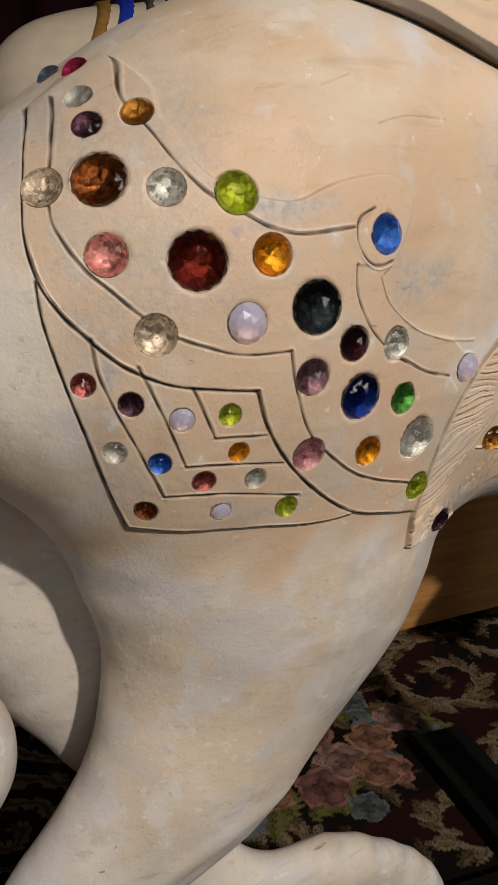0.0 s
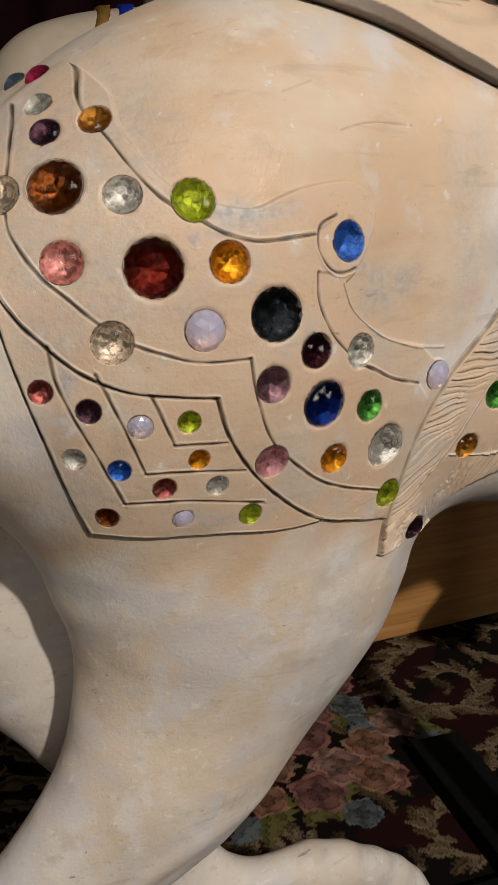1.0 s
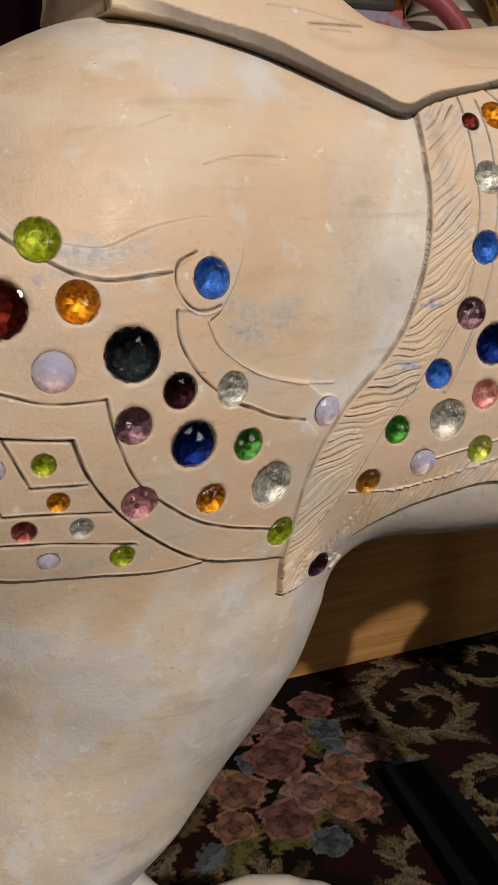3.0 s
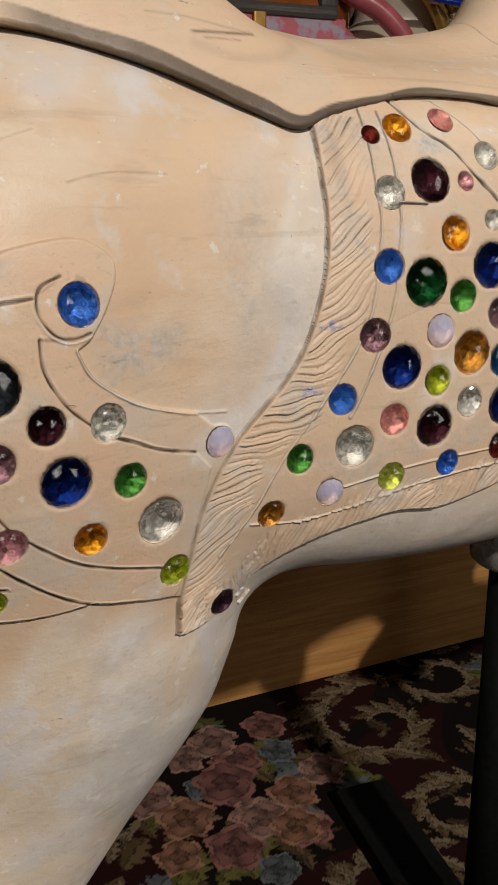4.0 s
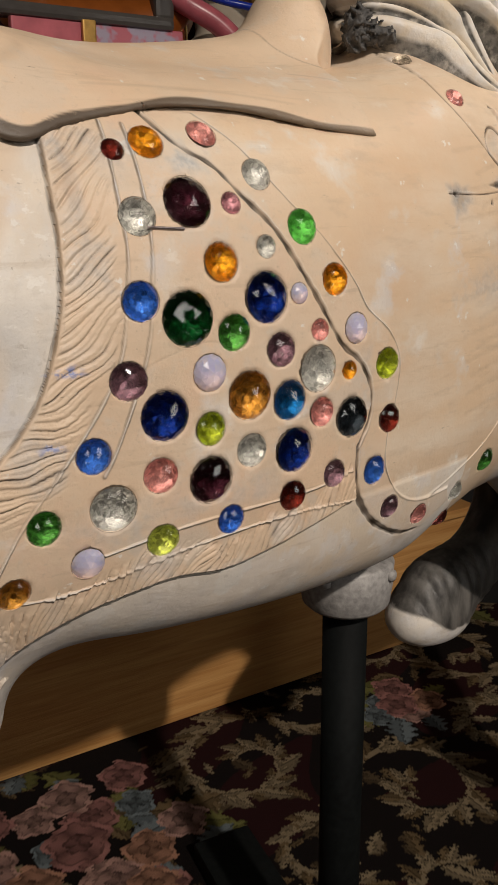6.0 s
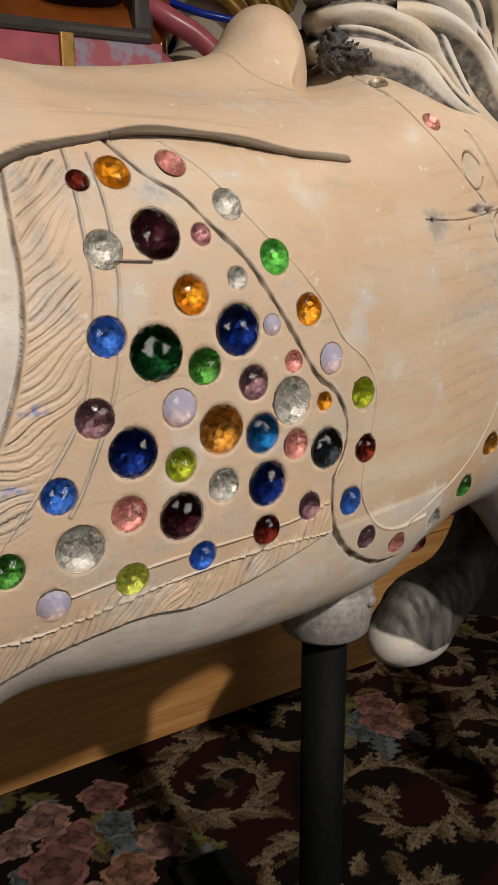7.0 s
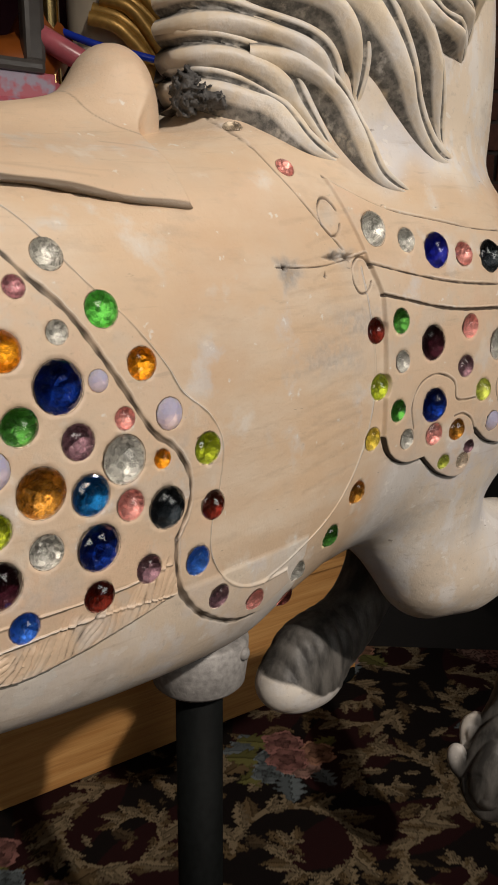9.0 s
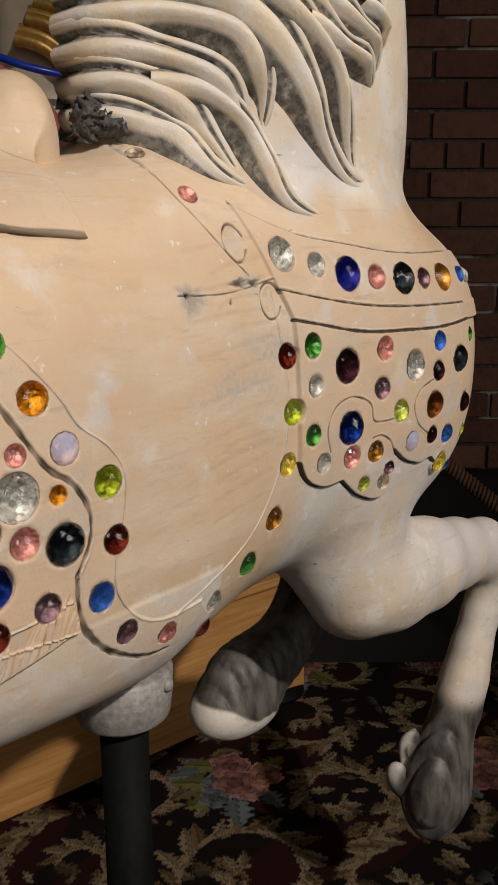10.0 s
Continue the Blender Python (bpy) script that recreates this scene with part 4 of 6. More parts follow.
for stain in ((0.25, 1.215, 0.055, 0.04, 0.42), (0.222, 1.295, 0.03, 0.045, 0.5), (0.205, 1.18, 0.022, 0.03, 0.45), (0.285, 1.205, 0.03, 0.03, 0.35), (0.275, 1.305, 0.03, 0.04, 0.45),
              (0.225, 1.06, 0.02, 0.03, 0.35), (0.32, 1.025, 0.04, 0.01, 0.35), (0.70, 1.355, 0.05, 0.02, 0.4), (0.68, 1.08, 0.05, 0.02, 0.35), (0.78, 1.085, 0.06, 0.012, 0.35), (1.30, 1.15, 0.03, 0.04, 0.3), (1.42, 1.12, 0.05, 0.03, 0.3)):
    blot(PATCH, *stain)
for stain in ((0.209, 1.105, 0.010, 0.025, 0.075), (0.245, 1.095, 0.008, 0.02, 0.06), (0.262, 1.055, 0.02, 0.006, 0.06), (0.30, 1.02, 0.03, 0.005, 0.06), (0.60, 1.02, 0.03, 0.02, 0.05), (0.665, 1.33, 0.008, 0.03, 0.08)):
    blot(GRIME_DARK, *stain)
blot(SMEAR, 0.644, 1.203, 0.012, 0.004, 0.9)
blot(SMEAR, 0.627, 1.15, 0.010, 0.004, 0.7)
blot(SMEAR, 0.300, 1.243, 0.004, 0.005, 0.35)
blot(SMEAR, 0.214, 1.150, 0.004, 0.008, 0.35)
blot(PATCH, 1.083, 1.322, 0.017, 0.015, 0.85)
blot(PATCH, 1.166, 1.337, 0.022, 0.010, 0.8)
blot(GRIME_DARK, 1.083, 1.322, 0.014, 0.013, 0.16, 0.001)
blot(GRIME_DARK, 1.079, 1.327, 0.004, 0.003, 0.5, 0.003)
blot(GRIME_DARK, 1.155, 1.336, 0.012, 0.004, 0.4, 0.004)
blot(GRIME_DARK, 1.178, 1.336, 0.009, 0.0035, 0.4, 0.004)
blot(GRIME_DARK, 1.137, 1.318, 0.002, 0.003, 0.45, 0.002)
for hole in ((1.162, 1.376), (1.20, 1.317)):
    ring_pts = [(hole[0] + 0.016 * math.cos(q), hole[1] + 0.019 * math.sin(q)) for q in np.linspace(0.4, 5.9, 14)]
    groove(ring_pts, 0.0012, 0.002, 0.45)
    blot(FLESH, hole[0], hole[1], 0.016, 0.019, 0.9, 0.0015)
groove([(0.429, 1.318), (0.450, 1.323), (0.469, 1.325), (0.508, 1.324)], 0.0006, 0.0006, 0.14)
groove([(0.385, 1.344), (0.40, 1.349), (0.413, 1.353)], 0.0006, 0.0005, 0.10)
groove([(0.70, 1.20), (0.75, 1.215), (0.78, 1.21)], 0.0005, 0.0003, 0.1)
for k in range(16):
    zk = 1.10 + 0.018 * k + 0.006 * math.sin(k * 7.1)
    groove([(1.10 + 0.02 * math.sin(k * 3.3), zk), (1.145, zk + 0.008), (1.195, zk + 0.012 + 0.004 * math.sin(k))], 0.0022, 0.0002, 0.045)


def lookup(field, x, z):
    u = np.clip((x - RX[0]) / RSTEP, 0, len(RX) - 2)
    v = np.clip((z - RZ[0]) / RSTEP, 0, len(RZ) - 2)
    i, j = u.astype(int), v.astype(int)
    a, b = u - i, v - j
    return field[i, j] * (1 - a) * (1 - b) + field[i + 1, j] * a * (1 - b) + field[i, j + 1] * (1 - a) * b + field[i + 1, j + 1] * a * b


def ease(a, b, v):
    t = np.clip((v - a) / (b - a), 0, 1)
    return t * t * (3 - 2 * t)


def seat_at(x, z, lift=0.0, value=None):
    """Places on the horse's near side above x, z: points and normals."""
    f = value or horse_value
    P = np.stack([np.atleast_1d(x), np.full(np.size(x), 0.40), np.atleast_1d(z)], 1).astype(float)
    for _ in range(70):
        P[:, 1] += np.clip(f(P) * 0.7, -0.01, 0.03)
    P[:, 1] = np.minimum(P[:, 1], MID)
    g = slope(f, P)
    g /= np.maximum(np.linalg.norm(g, axis=1), 1e-6)[:, None]
    return P + g * (lookup(RELIEF, P[:, 0], P[:, 2]) + lift)[:, None], g


# where the carving needs a close mesh: blocks of 12 x 12 cells with cuts or steps in them, and their neighbours
busy = (GRIME_DARK > 0.06) | (np.abs(np.gradient(RELIEF, axis=0)) + np.abs(np.gradient(RELIEF, axis=1)) > 0.00012)
nb = (busy.shape[0] // 12, busy.shape[1] // 12)
BUSY = busy[:nb[0] * 12, :nb[1] * 12].reshape(nb[0], 12, nb[1], 12).any((1, 3))
for axis in (0, 1):
    BUSY = BUSY | np.roll(BUSY, 1, axis) | np.roll(BUSY, -1, axis)


def is_busy(x, z):
    i = np.clip(((x - RX[0]) / RSTEP / 12).astype(int), 0, nb[0] - 1)
    j = np.clip(((z - RZ[0]) / RSTEP / 12).astype(int), 0, nb[1] - 1)
    return BUSY[i, j]

# ---- jewels ----


def glass(name, colour, rough=0.015):
    m, t, b = material(name, rough)
    b.inputs["Base Color"].default_value = (*colour, 1)
    b.inputs["Transmission Weight"].default_value = 1.0
    b.inputs["IOR"].default_value = 1.60
    n = node(t, "ShaderNodeTexNoise", Scale=420.0, Detail=4.0)
    geo = node(t, "ShaderNodeNewGeometry")
    t.links.new(geo.outputs["Position"], n.inputs["Vector"])
    r = node(t, "ShaderNodeMapRange", **{"From Min": 0.5, "From Max": 0.8, "To Min": rough, "To Max": 0.12})
    t.links.new(n.outputs["Fac"], r.inputs["Value"])
    t.links.new(r.outputs[0], b.inputs["Roughness"])
    return m


def foil(name, colour, dark):
    """Crumpled tinted foil behind a stone, tarnished in flecks, with uneven sheen painted into cells."""
    m, t, b = material(name, 0.34, 0.93 if dark < 0.28 else 0.72)
    geo = node(t, "ShaderNodeNewGeometry")
    info = node(t, "ShaderNodeObjectInfo")
    add_v = t.nodes.new("ShaderNodeVectorMath")
    add_v.operation = "ADD"
    t.links.new(geo.outputs["Position"], add_v.inputs[0])
    t.links.new(info.outputs["Random"], add_v.inputs[1])
    n = node(t, "ShaderNodeTexNoise", Scale=240.0, Detail=9.0, Roughness=0.80, Distortion=0.8)
    t.links.new(add_v.outputs[0], n.inputs["Vector"])
    ramp = node(t, "ShaderNodeValToRGB")
    ramp.color_ramp.elements[0].position, ramp.color_ramp.elements[1].position = 0.36, 0.62
    ramp.color_ramp.elements[0].color = (*[c * dark for c in colour], 1)
    ramp.color_ramp.elements[1].color = (*colour, 1)
    t.links.new(n.outputs["Fac"], ramp.inputs["Fac"])
    cell = node(t, "ShaderNodeTexVoronoi", Scale=430.0, Randomness=1.0)
    t.links.new(add_v.outputs[0], cell.inputs["Vector"])
    grey_of = t.nodes.new("ShaderNodeSeparateColor")
    t.links.new(cell.outputs["Color"], grey_of.inputs[0])
    # lighter and darker cells painted in for the foil's broken reflections
    sheen = node(t, "ShaderNodeMapRange", **{"To Min": 0.45, "To Max": 1.25})
    t.links.new(grey_of.outputs[0], sheen.inputs["Value"])
    toned = mixed(t, 1.0, ramp.outputs["Color"], sheen.outputs[0], "MULTIPLY")
    fleck = node(t, "ShaderNodeTexNoise", Scale=620.0, Detail=2.0)
    t.links.new(add_v.outputs[0], fleck.inputs["Vector"])
    cut = node(t, "ShaderNodeMapRange", **{"From Min": 0.665, "From Max": 0.70, "To Max": 0.6})
    t.links.new(fleck.outputs["Fac"], cut.inputs["Value"])
    t.links.new(mixed(t, cut.outputs[0], toned, (0.45, 0.44, 0.42)), b.inputs["Base Color"])
    bp = node(t, "ShaderNodeBump", Strength=0.60, Distance=0.0010)
    t.links.new(n.outputs["Fac"], bp.inputs["Height"])
    t.links.new(bp.outputs["Normal"], b.inputs["Normal"])
    return m


STONES = {}
for stone, tint, back, dark in (
        ("amber", (1.0, 0.80, 0.42), (0.90, 0.44, 0.03), 0.24), ("topaz", (0.95, 0.80, 0.58), (0.66, 0.34, 0.06), 0.22), ("brown", (0.70, 0.48, 0.34), (0.36, 0.13, 0.03), 0.10),
        ("yellow", (1.0, 0.94, 0.66), (0.90, 0.72, 0.12), 0.4), ("lime", (0.95, 0.97, 0.62), (0.46, 0.54, 0.03), 0.28), ("lime2", (0.93, 0.95, 0.70), (0.58, 0.64, 0.12), 0.4),
        ("green", (0.66, 0.88, 0.62), (0.13, 0.40, 0.08), 0.25), ("green2", (0.65, 0.95, 0.6), (0.18, 0.62, 0.12), 0.35), ("forest", (0.22, 0.36, 0.28), (0.005, 0.10, 0.022), 0.06), ("jet", (0.34, 0.38, 0.40), (0.045, 0.055, 0.065), 0.25),
        ("blue", (0.62, 0.78, 1.0), (0.05, 0.20, 0.66), 0.30), ("blue2", (0.42, 0.6, 0.92), (0.05, 0.20, 0.66), 0.3), ("royal", (0.26, 0.30, 0.78), (0.006, 0.012, 0.24), 0.3),
        ("navy", (0.28, 0.36, 0.66), (0.007, 0.04, 0.25), 0.06), ("teal", (0.40, 0.64, 0.82), (0.015, 0.18, 0.42), 0.2), ("steel", (0.6, 0.65, 0.7), (0.18, 0.24, 0.32), 0.4),
        ("garnet", (0.56, 0.30, 0.27), (0.25, 0.038, 0.022), 0.12), ("plum", (0.38, 0.26, 0.30), (0.075, 0.018, 0.030), 0.12), ("purple", (0.55, 0.47, 0.54), (0.18, 0.09, 0.13), 0.15),
        ("mauve", (0.80, 0.70, 0.74), (0.38, 0.23, 0.27), 0.22), ("mauvepink", (0.92, 0.74, 0.76), (0.62, 0.33, 0.36), 0.35), ("rose", (1.0, 0.84, 0.82), (0.80, 0.38, 0.34), 0.42),
        ("rosedark", (0.87, 0.62, 0.60), (0.50, 0.17, 0.15), 0.25), ("magenta", (0.85, 0.42, 0.56), (0.52, 0.04, 0.14), 0.3), ("clear", (0.97, 0.98, 0.95), (0.72, 0.71, 0.66), 0.30),
        ("smoke", (0.97, 0.93, 0.87), (0.70, 0.60, 0.48), 0.5)):
    STONES[stone] = (glass(stone + "_glass", tint), foil(stone + "_foil", back, dark))


def opal_paint():
    m, t, b = material("opal_glass", 0.08)
    b.inputs["Base Color"].default_value = (0.52, 0.57, 0.82, 1)
    b.inputs["Subsurface Weight"].default_value = 0.6
    b.inputs["Subsurface Radius"].default_value = (0.005, 0.006, 0.009)
    b.inputs["Subsurface Scale"].default_value = 1.0
    b.inputs["Transmission Weight"].default_value = 0.40
    return m


STONES["opal"] = (opal_paint(), foil("opal_foil", (0.98, 0.66, 0.42), 0.75))


def rose_cut(name, mat, sides, tall, deep):
    """A round stone of radius 1: star of facets on top, three rows of facets below it, a girdle and a rounded back."""
    rows = [(0.42, 0.82), (0.72, 0.56), (0.91, 0.28), (1.0, 0.06), (0.985, -0.03)]
    counts = [sides, sides * 2, sides * 2, sides * 2, sides * 2]
    vs, fs, start = [(0, 0, tall)], [], []
    for k, ((r, h), c) in enumerate(zip(rows, counts)):
        start.append(len(vs))
        for i in range(c):
            a = 2 * math.pi * (i + (0.5 if k == 2 else 0)) / c
            vs.append((r * math.cos(a), r * math.sin(a), h * tall))
    for r in (0.75, 0.4):
        start.append(len(vs))
        vs += [(r * math.cos(a), r * math.sin(a), -deep * (1 - r * r) - 0.03) for a in (2 * math.pi * i / (2 * sides) for i in range(2 * sides))]
    n = sides
    for i in range(n):
        fs.append((0, start[0] + i, start[0] + (i + 1) % n))
        a, b = start[0] + i, start[0] + (i + 1) % n
        p, q, r = (start[1] + (2 * i + k) % (2 * n) for k in (0, 1, 2))
        fs += [(a, p, q), (a, q, b), (b, q, r)]
    m = 2 * n
    for i in range(m):
        j = (i + 1) % m
        a, b = start[1] + i, start[1] + j
        c, d = start[2] + i, start[2] + (i - 1) % m
        fs += [(a, c, b), (a, d, c)]
        e, f = start[3] + i, start[3] + j
        fs += [(c, f, start[2] + j), (c, e, f)]
        for k in (3, 4, 5):
            fs.append((start[k] + i, start[k + 1] + i, start[k + 1] + j, start[k] + j))
    fs.append(tuple(start[6] + i for i in range(m))[::-1])
    return mesh_of(name, vs, fs, mat, False)


def cup(name, mat, sides, deep):
    """The foiled back inside the stone: a cut bowl with uneven facets."""
    jit = random.Random(len(name) + hash_of(mat.name))
    rows = [0.36, 0.66, 0.90, 0.965]
    high = lambda r: -deep * (1 - r * r)
    vs, fs = [(0, 0, high(0))], []
    for k, r in enumerate(rows):
        loose = 0.045 if k < 2 else 0.0
        for i in range(sides):
            q = 2 * math.pi * (i + 0.5 * (k % 2) + jit.uniform(-2, 2) * loose) / sides
            here = r + jit.uniform(-loose, loose)
            vs.append((here * math.cos(q), here * math.sin(q), high(here) + jit.uniform(-0.7, 0.7) * loose + (0.03 if k == 3 else 0)))
    for i in range(sides):
        j = (i + 1) % sides
        fs.append((0, 1 + i, 1 + j))
        for k in range(3):
            a, b = 1 + k * sides, 1 + (k + 1) * sides
            fs += [(a + i, b + i, a + j), (a + j, b + i, b + j)] if k % 2 == 0 else [(a + i, b + i, b + j), (a + i, b + j, a + j)]
    return mesh_of(name, vs, fs, mat, False)


def hash_of(text):
    return sum(ord(c) * (i + 3) for i, c in enumerate(text))


CUTS = {s: (rose_cut("jewel", g, 7 if s not in ("opal", "blue", "rose") else 6, 0.56, 0.56), cup("foil", f, 13, 0.46)) for s, (g, f) in STONES.items()}
SAY = {"jet": "blackish", "forest": "very dark green", "lime2": "pale lime", "green2": "bright green", "blue2": "deep blue", "royal": "royal blue", "navy": "navy blue", "clear": "clear", "smoke": "smoky clear",
       "mauvepink": "mauve pink", "rosedark": "dark rose", "steel": "steel blue", "topaz": "golden brown", "brown": "dark amber", "opal": "milky opal"}

STUDS = []                                   # stone, x, z, radius


def jewels(stone, *places):
    """Faceted stones of one kind, to be set into the near side: x, z and width in millimetres."""
    STUDS.extend((stone, x, z, width / 2000) for x, z, width in places)


jewels("steel", (0.241, 1.358, 21))
jewels("magenta", (0.246, 1.356, 22))
jewels("clear", (0.232, 1.331, 22), (0.261, 1.272, 27), (0.439, 1.154, 29), (0.484, 1.064, 40))
jewels("purple", (0.228, 1.312, 23), (0.555, 0.958, 27))
jewels("topaz", (0.258, 1.321, 24))
jewels("smoke", (0.191, 1.271, 30))
jewels("brown", (0.223, 1.277, 40))
jewels("lime", (0.304, 1.269, 31), (0.5, 1.012, 29))
jewels("rose", (0.218, 1.229, 30))
jewels("garnet", (0.273, 1.225, 42))
jewels("amber", (0.324, 1.228, 30), (0.423, 1.065, 27))
jewels("smoke", (0.243, 1.176, 30))
jewels("opal", (0.304, 1.182, 30))
jewels("jet", (0.358, 1.19, 41))
jewels("blue", (0.423, 1.239, 31))
jewels("plum", (0.393, 1.16, 28))
jewels("mauve", (0.357, 1.138, 29))
jewels("navy", (0.405, 1.116, 39))
jewels("green", (0.456, 1.106, 28))
jewels("mauvepink", (0.362, 1.074, 29))
jewels("rosedark", (0.197, 1.142, 18), (0.278, 1.062, 19))
jewels("purple", (0.226, 1.127, 19))
jewels("opal", (0.259, 1.114, 19), (0.295, 1.032, 17))
jewels("lime", (0.293, 1.115, 18), (0.351, 1.027, 20))
jewels("clear", (0.217, 1.09, 18), (0.319, 1.059, 18))
jewels("blue2", (0.246, 1.08, 18))
jewels("amber", (0.302, 1.084, 17))
jewels("brown", (0.241, 1.038, 19))
jewels("opal", (0.538, 1.12, 27), (0.652, 1.054, 27), (0.849, 1.246, 18), (0.757, 1.191, 30))
jewels("topaz", (0.594, 1.043, 27), (0.795, 1.168, 41))
jewels("green", (0.618, 1.091, 27), (0.781, 1.22, 30))
jewels("clear", (0.673, 1.095, 38), (0.71, 1.308, 29), (0.826, 1.34, 27), (0.819, 1.284, 19), (0.869, 1.181, 41), (0.797, 1.121, 29))
jewels("blue", (0.659, 1.139, 28), (0.703, 1.249, 30))
jewels("mauve", (0.689, 1.192, 30), (0.828, 1.202, 29))
jewels("garnet", (0.705, 1.354, 18))
jewels("amber", (0.733, 1.36, 28), (0.774, 1.274, 31))
jewels("rose", (0.787, 1.37, 26), (0.871, 1.214, 19), (0.712, 1.115, 29))
jewels("plum", (0.753, 1.318, 40), (0.757, 1.103, 40))
jewels("mauvepink", (0.792, 1.317, 18))
jewels("green2", (0.862, 1.299, 30))
jewels("navy", (0.815, 1.245, 42), (0.717, 1.162, 40), (0.843, 1.113, 40))
jewels("forest", (0.74, 1.234, 43))
jewels("teal", (0.837, 1.158, 35))
jewels("lime", (0.757, 1.146, 28))
jewels("blue2", (0.777, 1.064, 26))
jewels("lime2", (0.714, 1.06, 28))
jewels("garnet", (0.842, 1.071, 28), (0.968, 1.12, 28))
jewels("mauve", (0.892, 1.081, 26), (0.982, 1.024, 26))
jewels("rose", (0.874, 1.142, 27), (1.039, 1.0, 25), (1.124, 1.423, 22))
jewels("jet", (0.912, 1.131, 38))
jewels("amber", (0.907, 1.175, 17), (0.893, 1.255, 28))
jewels("opal", (0.918, 1.211, 28))
jewels("lime", (0.961, 1.174, 30))
jewels("blue", (0.95, 1.071, 29))
jewels("clear", (1.115, 1.005, 24))
jewels("smoke", (1.108, 1.465, 21))
jewels("topaz", (1.208, 1.075, 29), (1.542, 1.334, 39))
jewels("green", (1.172, 1.03, 29))
jewels("rosedark", (1.115, 0.968, 25))
jewels("garnet", (1.219, 1.258, 29))
jewels("lime", (1.228, 1.195, 30))
jewels("yellow", (1.223, 1.136, 28))
jewels("clear", (1.228, 1.364, 39), (1.282, 1.353, 28))
jewels("royal", (1.334, 1.342, 42))
jewels("rose", (1.384, 1.338, 30))
jewels("jet", (1.437, 1.335, 41))
jewels("mauve", (1.486, 1.334, 28))
jewels("green", (1.257, 1.266, 29), (1.259, 1.165, 27))
jewels("plum", (1.319, 1.238, 42), (1.509, 1.214, 28), (1.505, 1.128, 25))
jewels("rose", (1.388, 1.253, 30), (1.337, 1.126, 29))
jewels("clear", (1.45, 1.227, 40), (1.262, 1.221, 26), (1.283, 1.128, 25))
jewels("blue", (1.51, 1.253, 27), (1.549, 1.122, 28))
jewels("jet", (1.571, 1.224, 38))
jewels("navy", (1.329, 1.163, 42))
jewels("mauve", (1.384, 1.205, 28), (1.413, 1.099, 19))
jewels("brown", (1.503, 1.169, 38))
jewels("lime2", (1.423, 1.172, 29), (1.369, 1.085, 21))
jewels("opal", (1.455, 1.127, 28))
jewels("topaz", (1.38, 1.126, 28))
jewels("smoke", (1.407, 1.081, 22))
jewels("yellow", (1.548, 1.081, 32))

jewels("blue", (1.618, 1.336, 25), (1.598, 1.064, 24))
jewels("clear", (1.648, 1.335, 27))
jewels("green", (1.618, 1.254, 27))
jewels("plum", (1.596, 1.160, 28))
jewels("lime2", (1.614, 1.116, 27))

SPOTS, FACING = seat_at(np.array([s[1] for s in STUDS]), np.array([s[2] for s in STUDS]))

horse = new("carousel_horse")
horse.location = (1.12, MID, 0)
tagged(horse, "cream primed wooden carousel horse set with coloured glass jewels", "carousel horse")
HOME = Matrix.Translation(horse.location).inverted()


def add(name, data, parent=None, label=""):
    ob = part(name, data, parent or horse, label)
    if not parent or parent is horse:
        ob.matrix_parent_inverse = HOME
    return ob


def surface(name, value, low, high, cell, fine_where, fine, coarse, mat):
    verts, quads = skin(value, low, high, cell)
    verts, normals = settle(value, verts, 2)
    mid = verts[quads].mean(1)
    nrm = normals[quads].mean(1)
    chosen = fine_where(mid, nrm)
    close = chosen & is_busy(mid[:, 0], mid[:, 2]) if fine > 5 else np.zeros(len(chosen), bool)
    order = np.argsort(close, kind="stable")
    quads, close, chosen = quads[order], close[order], chosen[order]
    verts, quads = finer_two(verts, quads, fine, close, 3, chosen & ~close)
    if coarse > 1:
        mid = verts[quads].mean(1)
        size = np.linalg.norm(verts[quads[:, 0]] - verts[quads[:, 2]], axis=1)
        verts, quads = finer(verts, quads, coarse, (size > cell * 0.7) & (mid[:, 1] < MID + 0.12))
    verts, normals = settle(value, verts, 1)
    return verts, quads, normals


def field_of(me, name, values):
    a = me.attributes.new(name, "FLOAT", "POINT")
    a.data.foreach_set("value", np.asarray(values, np.float32))


detail = lambda m, n: (n[:, 1] < -0.12) & (m[:, 1] < MID) & (m[:, 0] > 0.15) & (m[:, 0] < 1.72) & (m[:, 2] > 0.925) & (m[:, 2] < 1.44)
verts, quads, normals = surface("body", horse_value, (-0.15, 0.35, 0.1), (2.1, 1.05, 2.32), 0.008, detail, 9, 2, paint)
near_side = ease(-0.05, -0.25, normals[:, 1])
X, Z = verts[:, 0], verts[:, 2]
inbox = near_side * ((X > RX[1]) & (X < RX[-2]) & (Z > RZ[1]) & (Z < RZ[-2]))
verts = verts + normals * (lookup(RELIEF, X, Z) * inbox)[:, None]
far_toe = (X - 1.46) * -0.382 + (Z - 0.617) * -0.924
# far foreleg: grey paint, its dark tone also standing for the body's shadow
hoof_grey = ease(0.93, 0.86, Z) * (verts[:, 1] > 0.7) * (X > 1.3) * (X < 1.72) * ease(0.004, -0.002, far_toe + 0.006 * np.sin(X * 60))
# carved hair over the near hoof and the far pastern
across = np.where(X > 1.70, X, X + 0.25 * Z)
tuft = (X > 1.70) * ease(0.57, 0.51, Z) + 0.35 * hoof_grey * ease(0.75, 0.71, Z)
verts = verts + normals * (0.0085 * tuft * (np.abs(np.sin(across * 120 + 45 * verts[:, 1] * (X > 1.70) + 1.3 * np.sin(Z * 22))) - 0.5))[:, None]
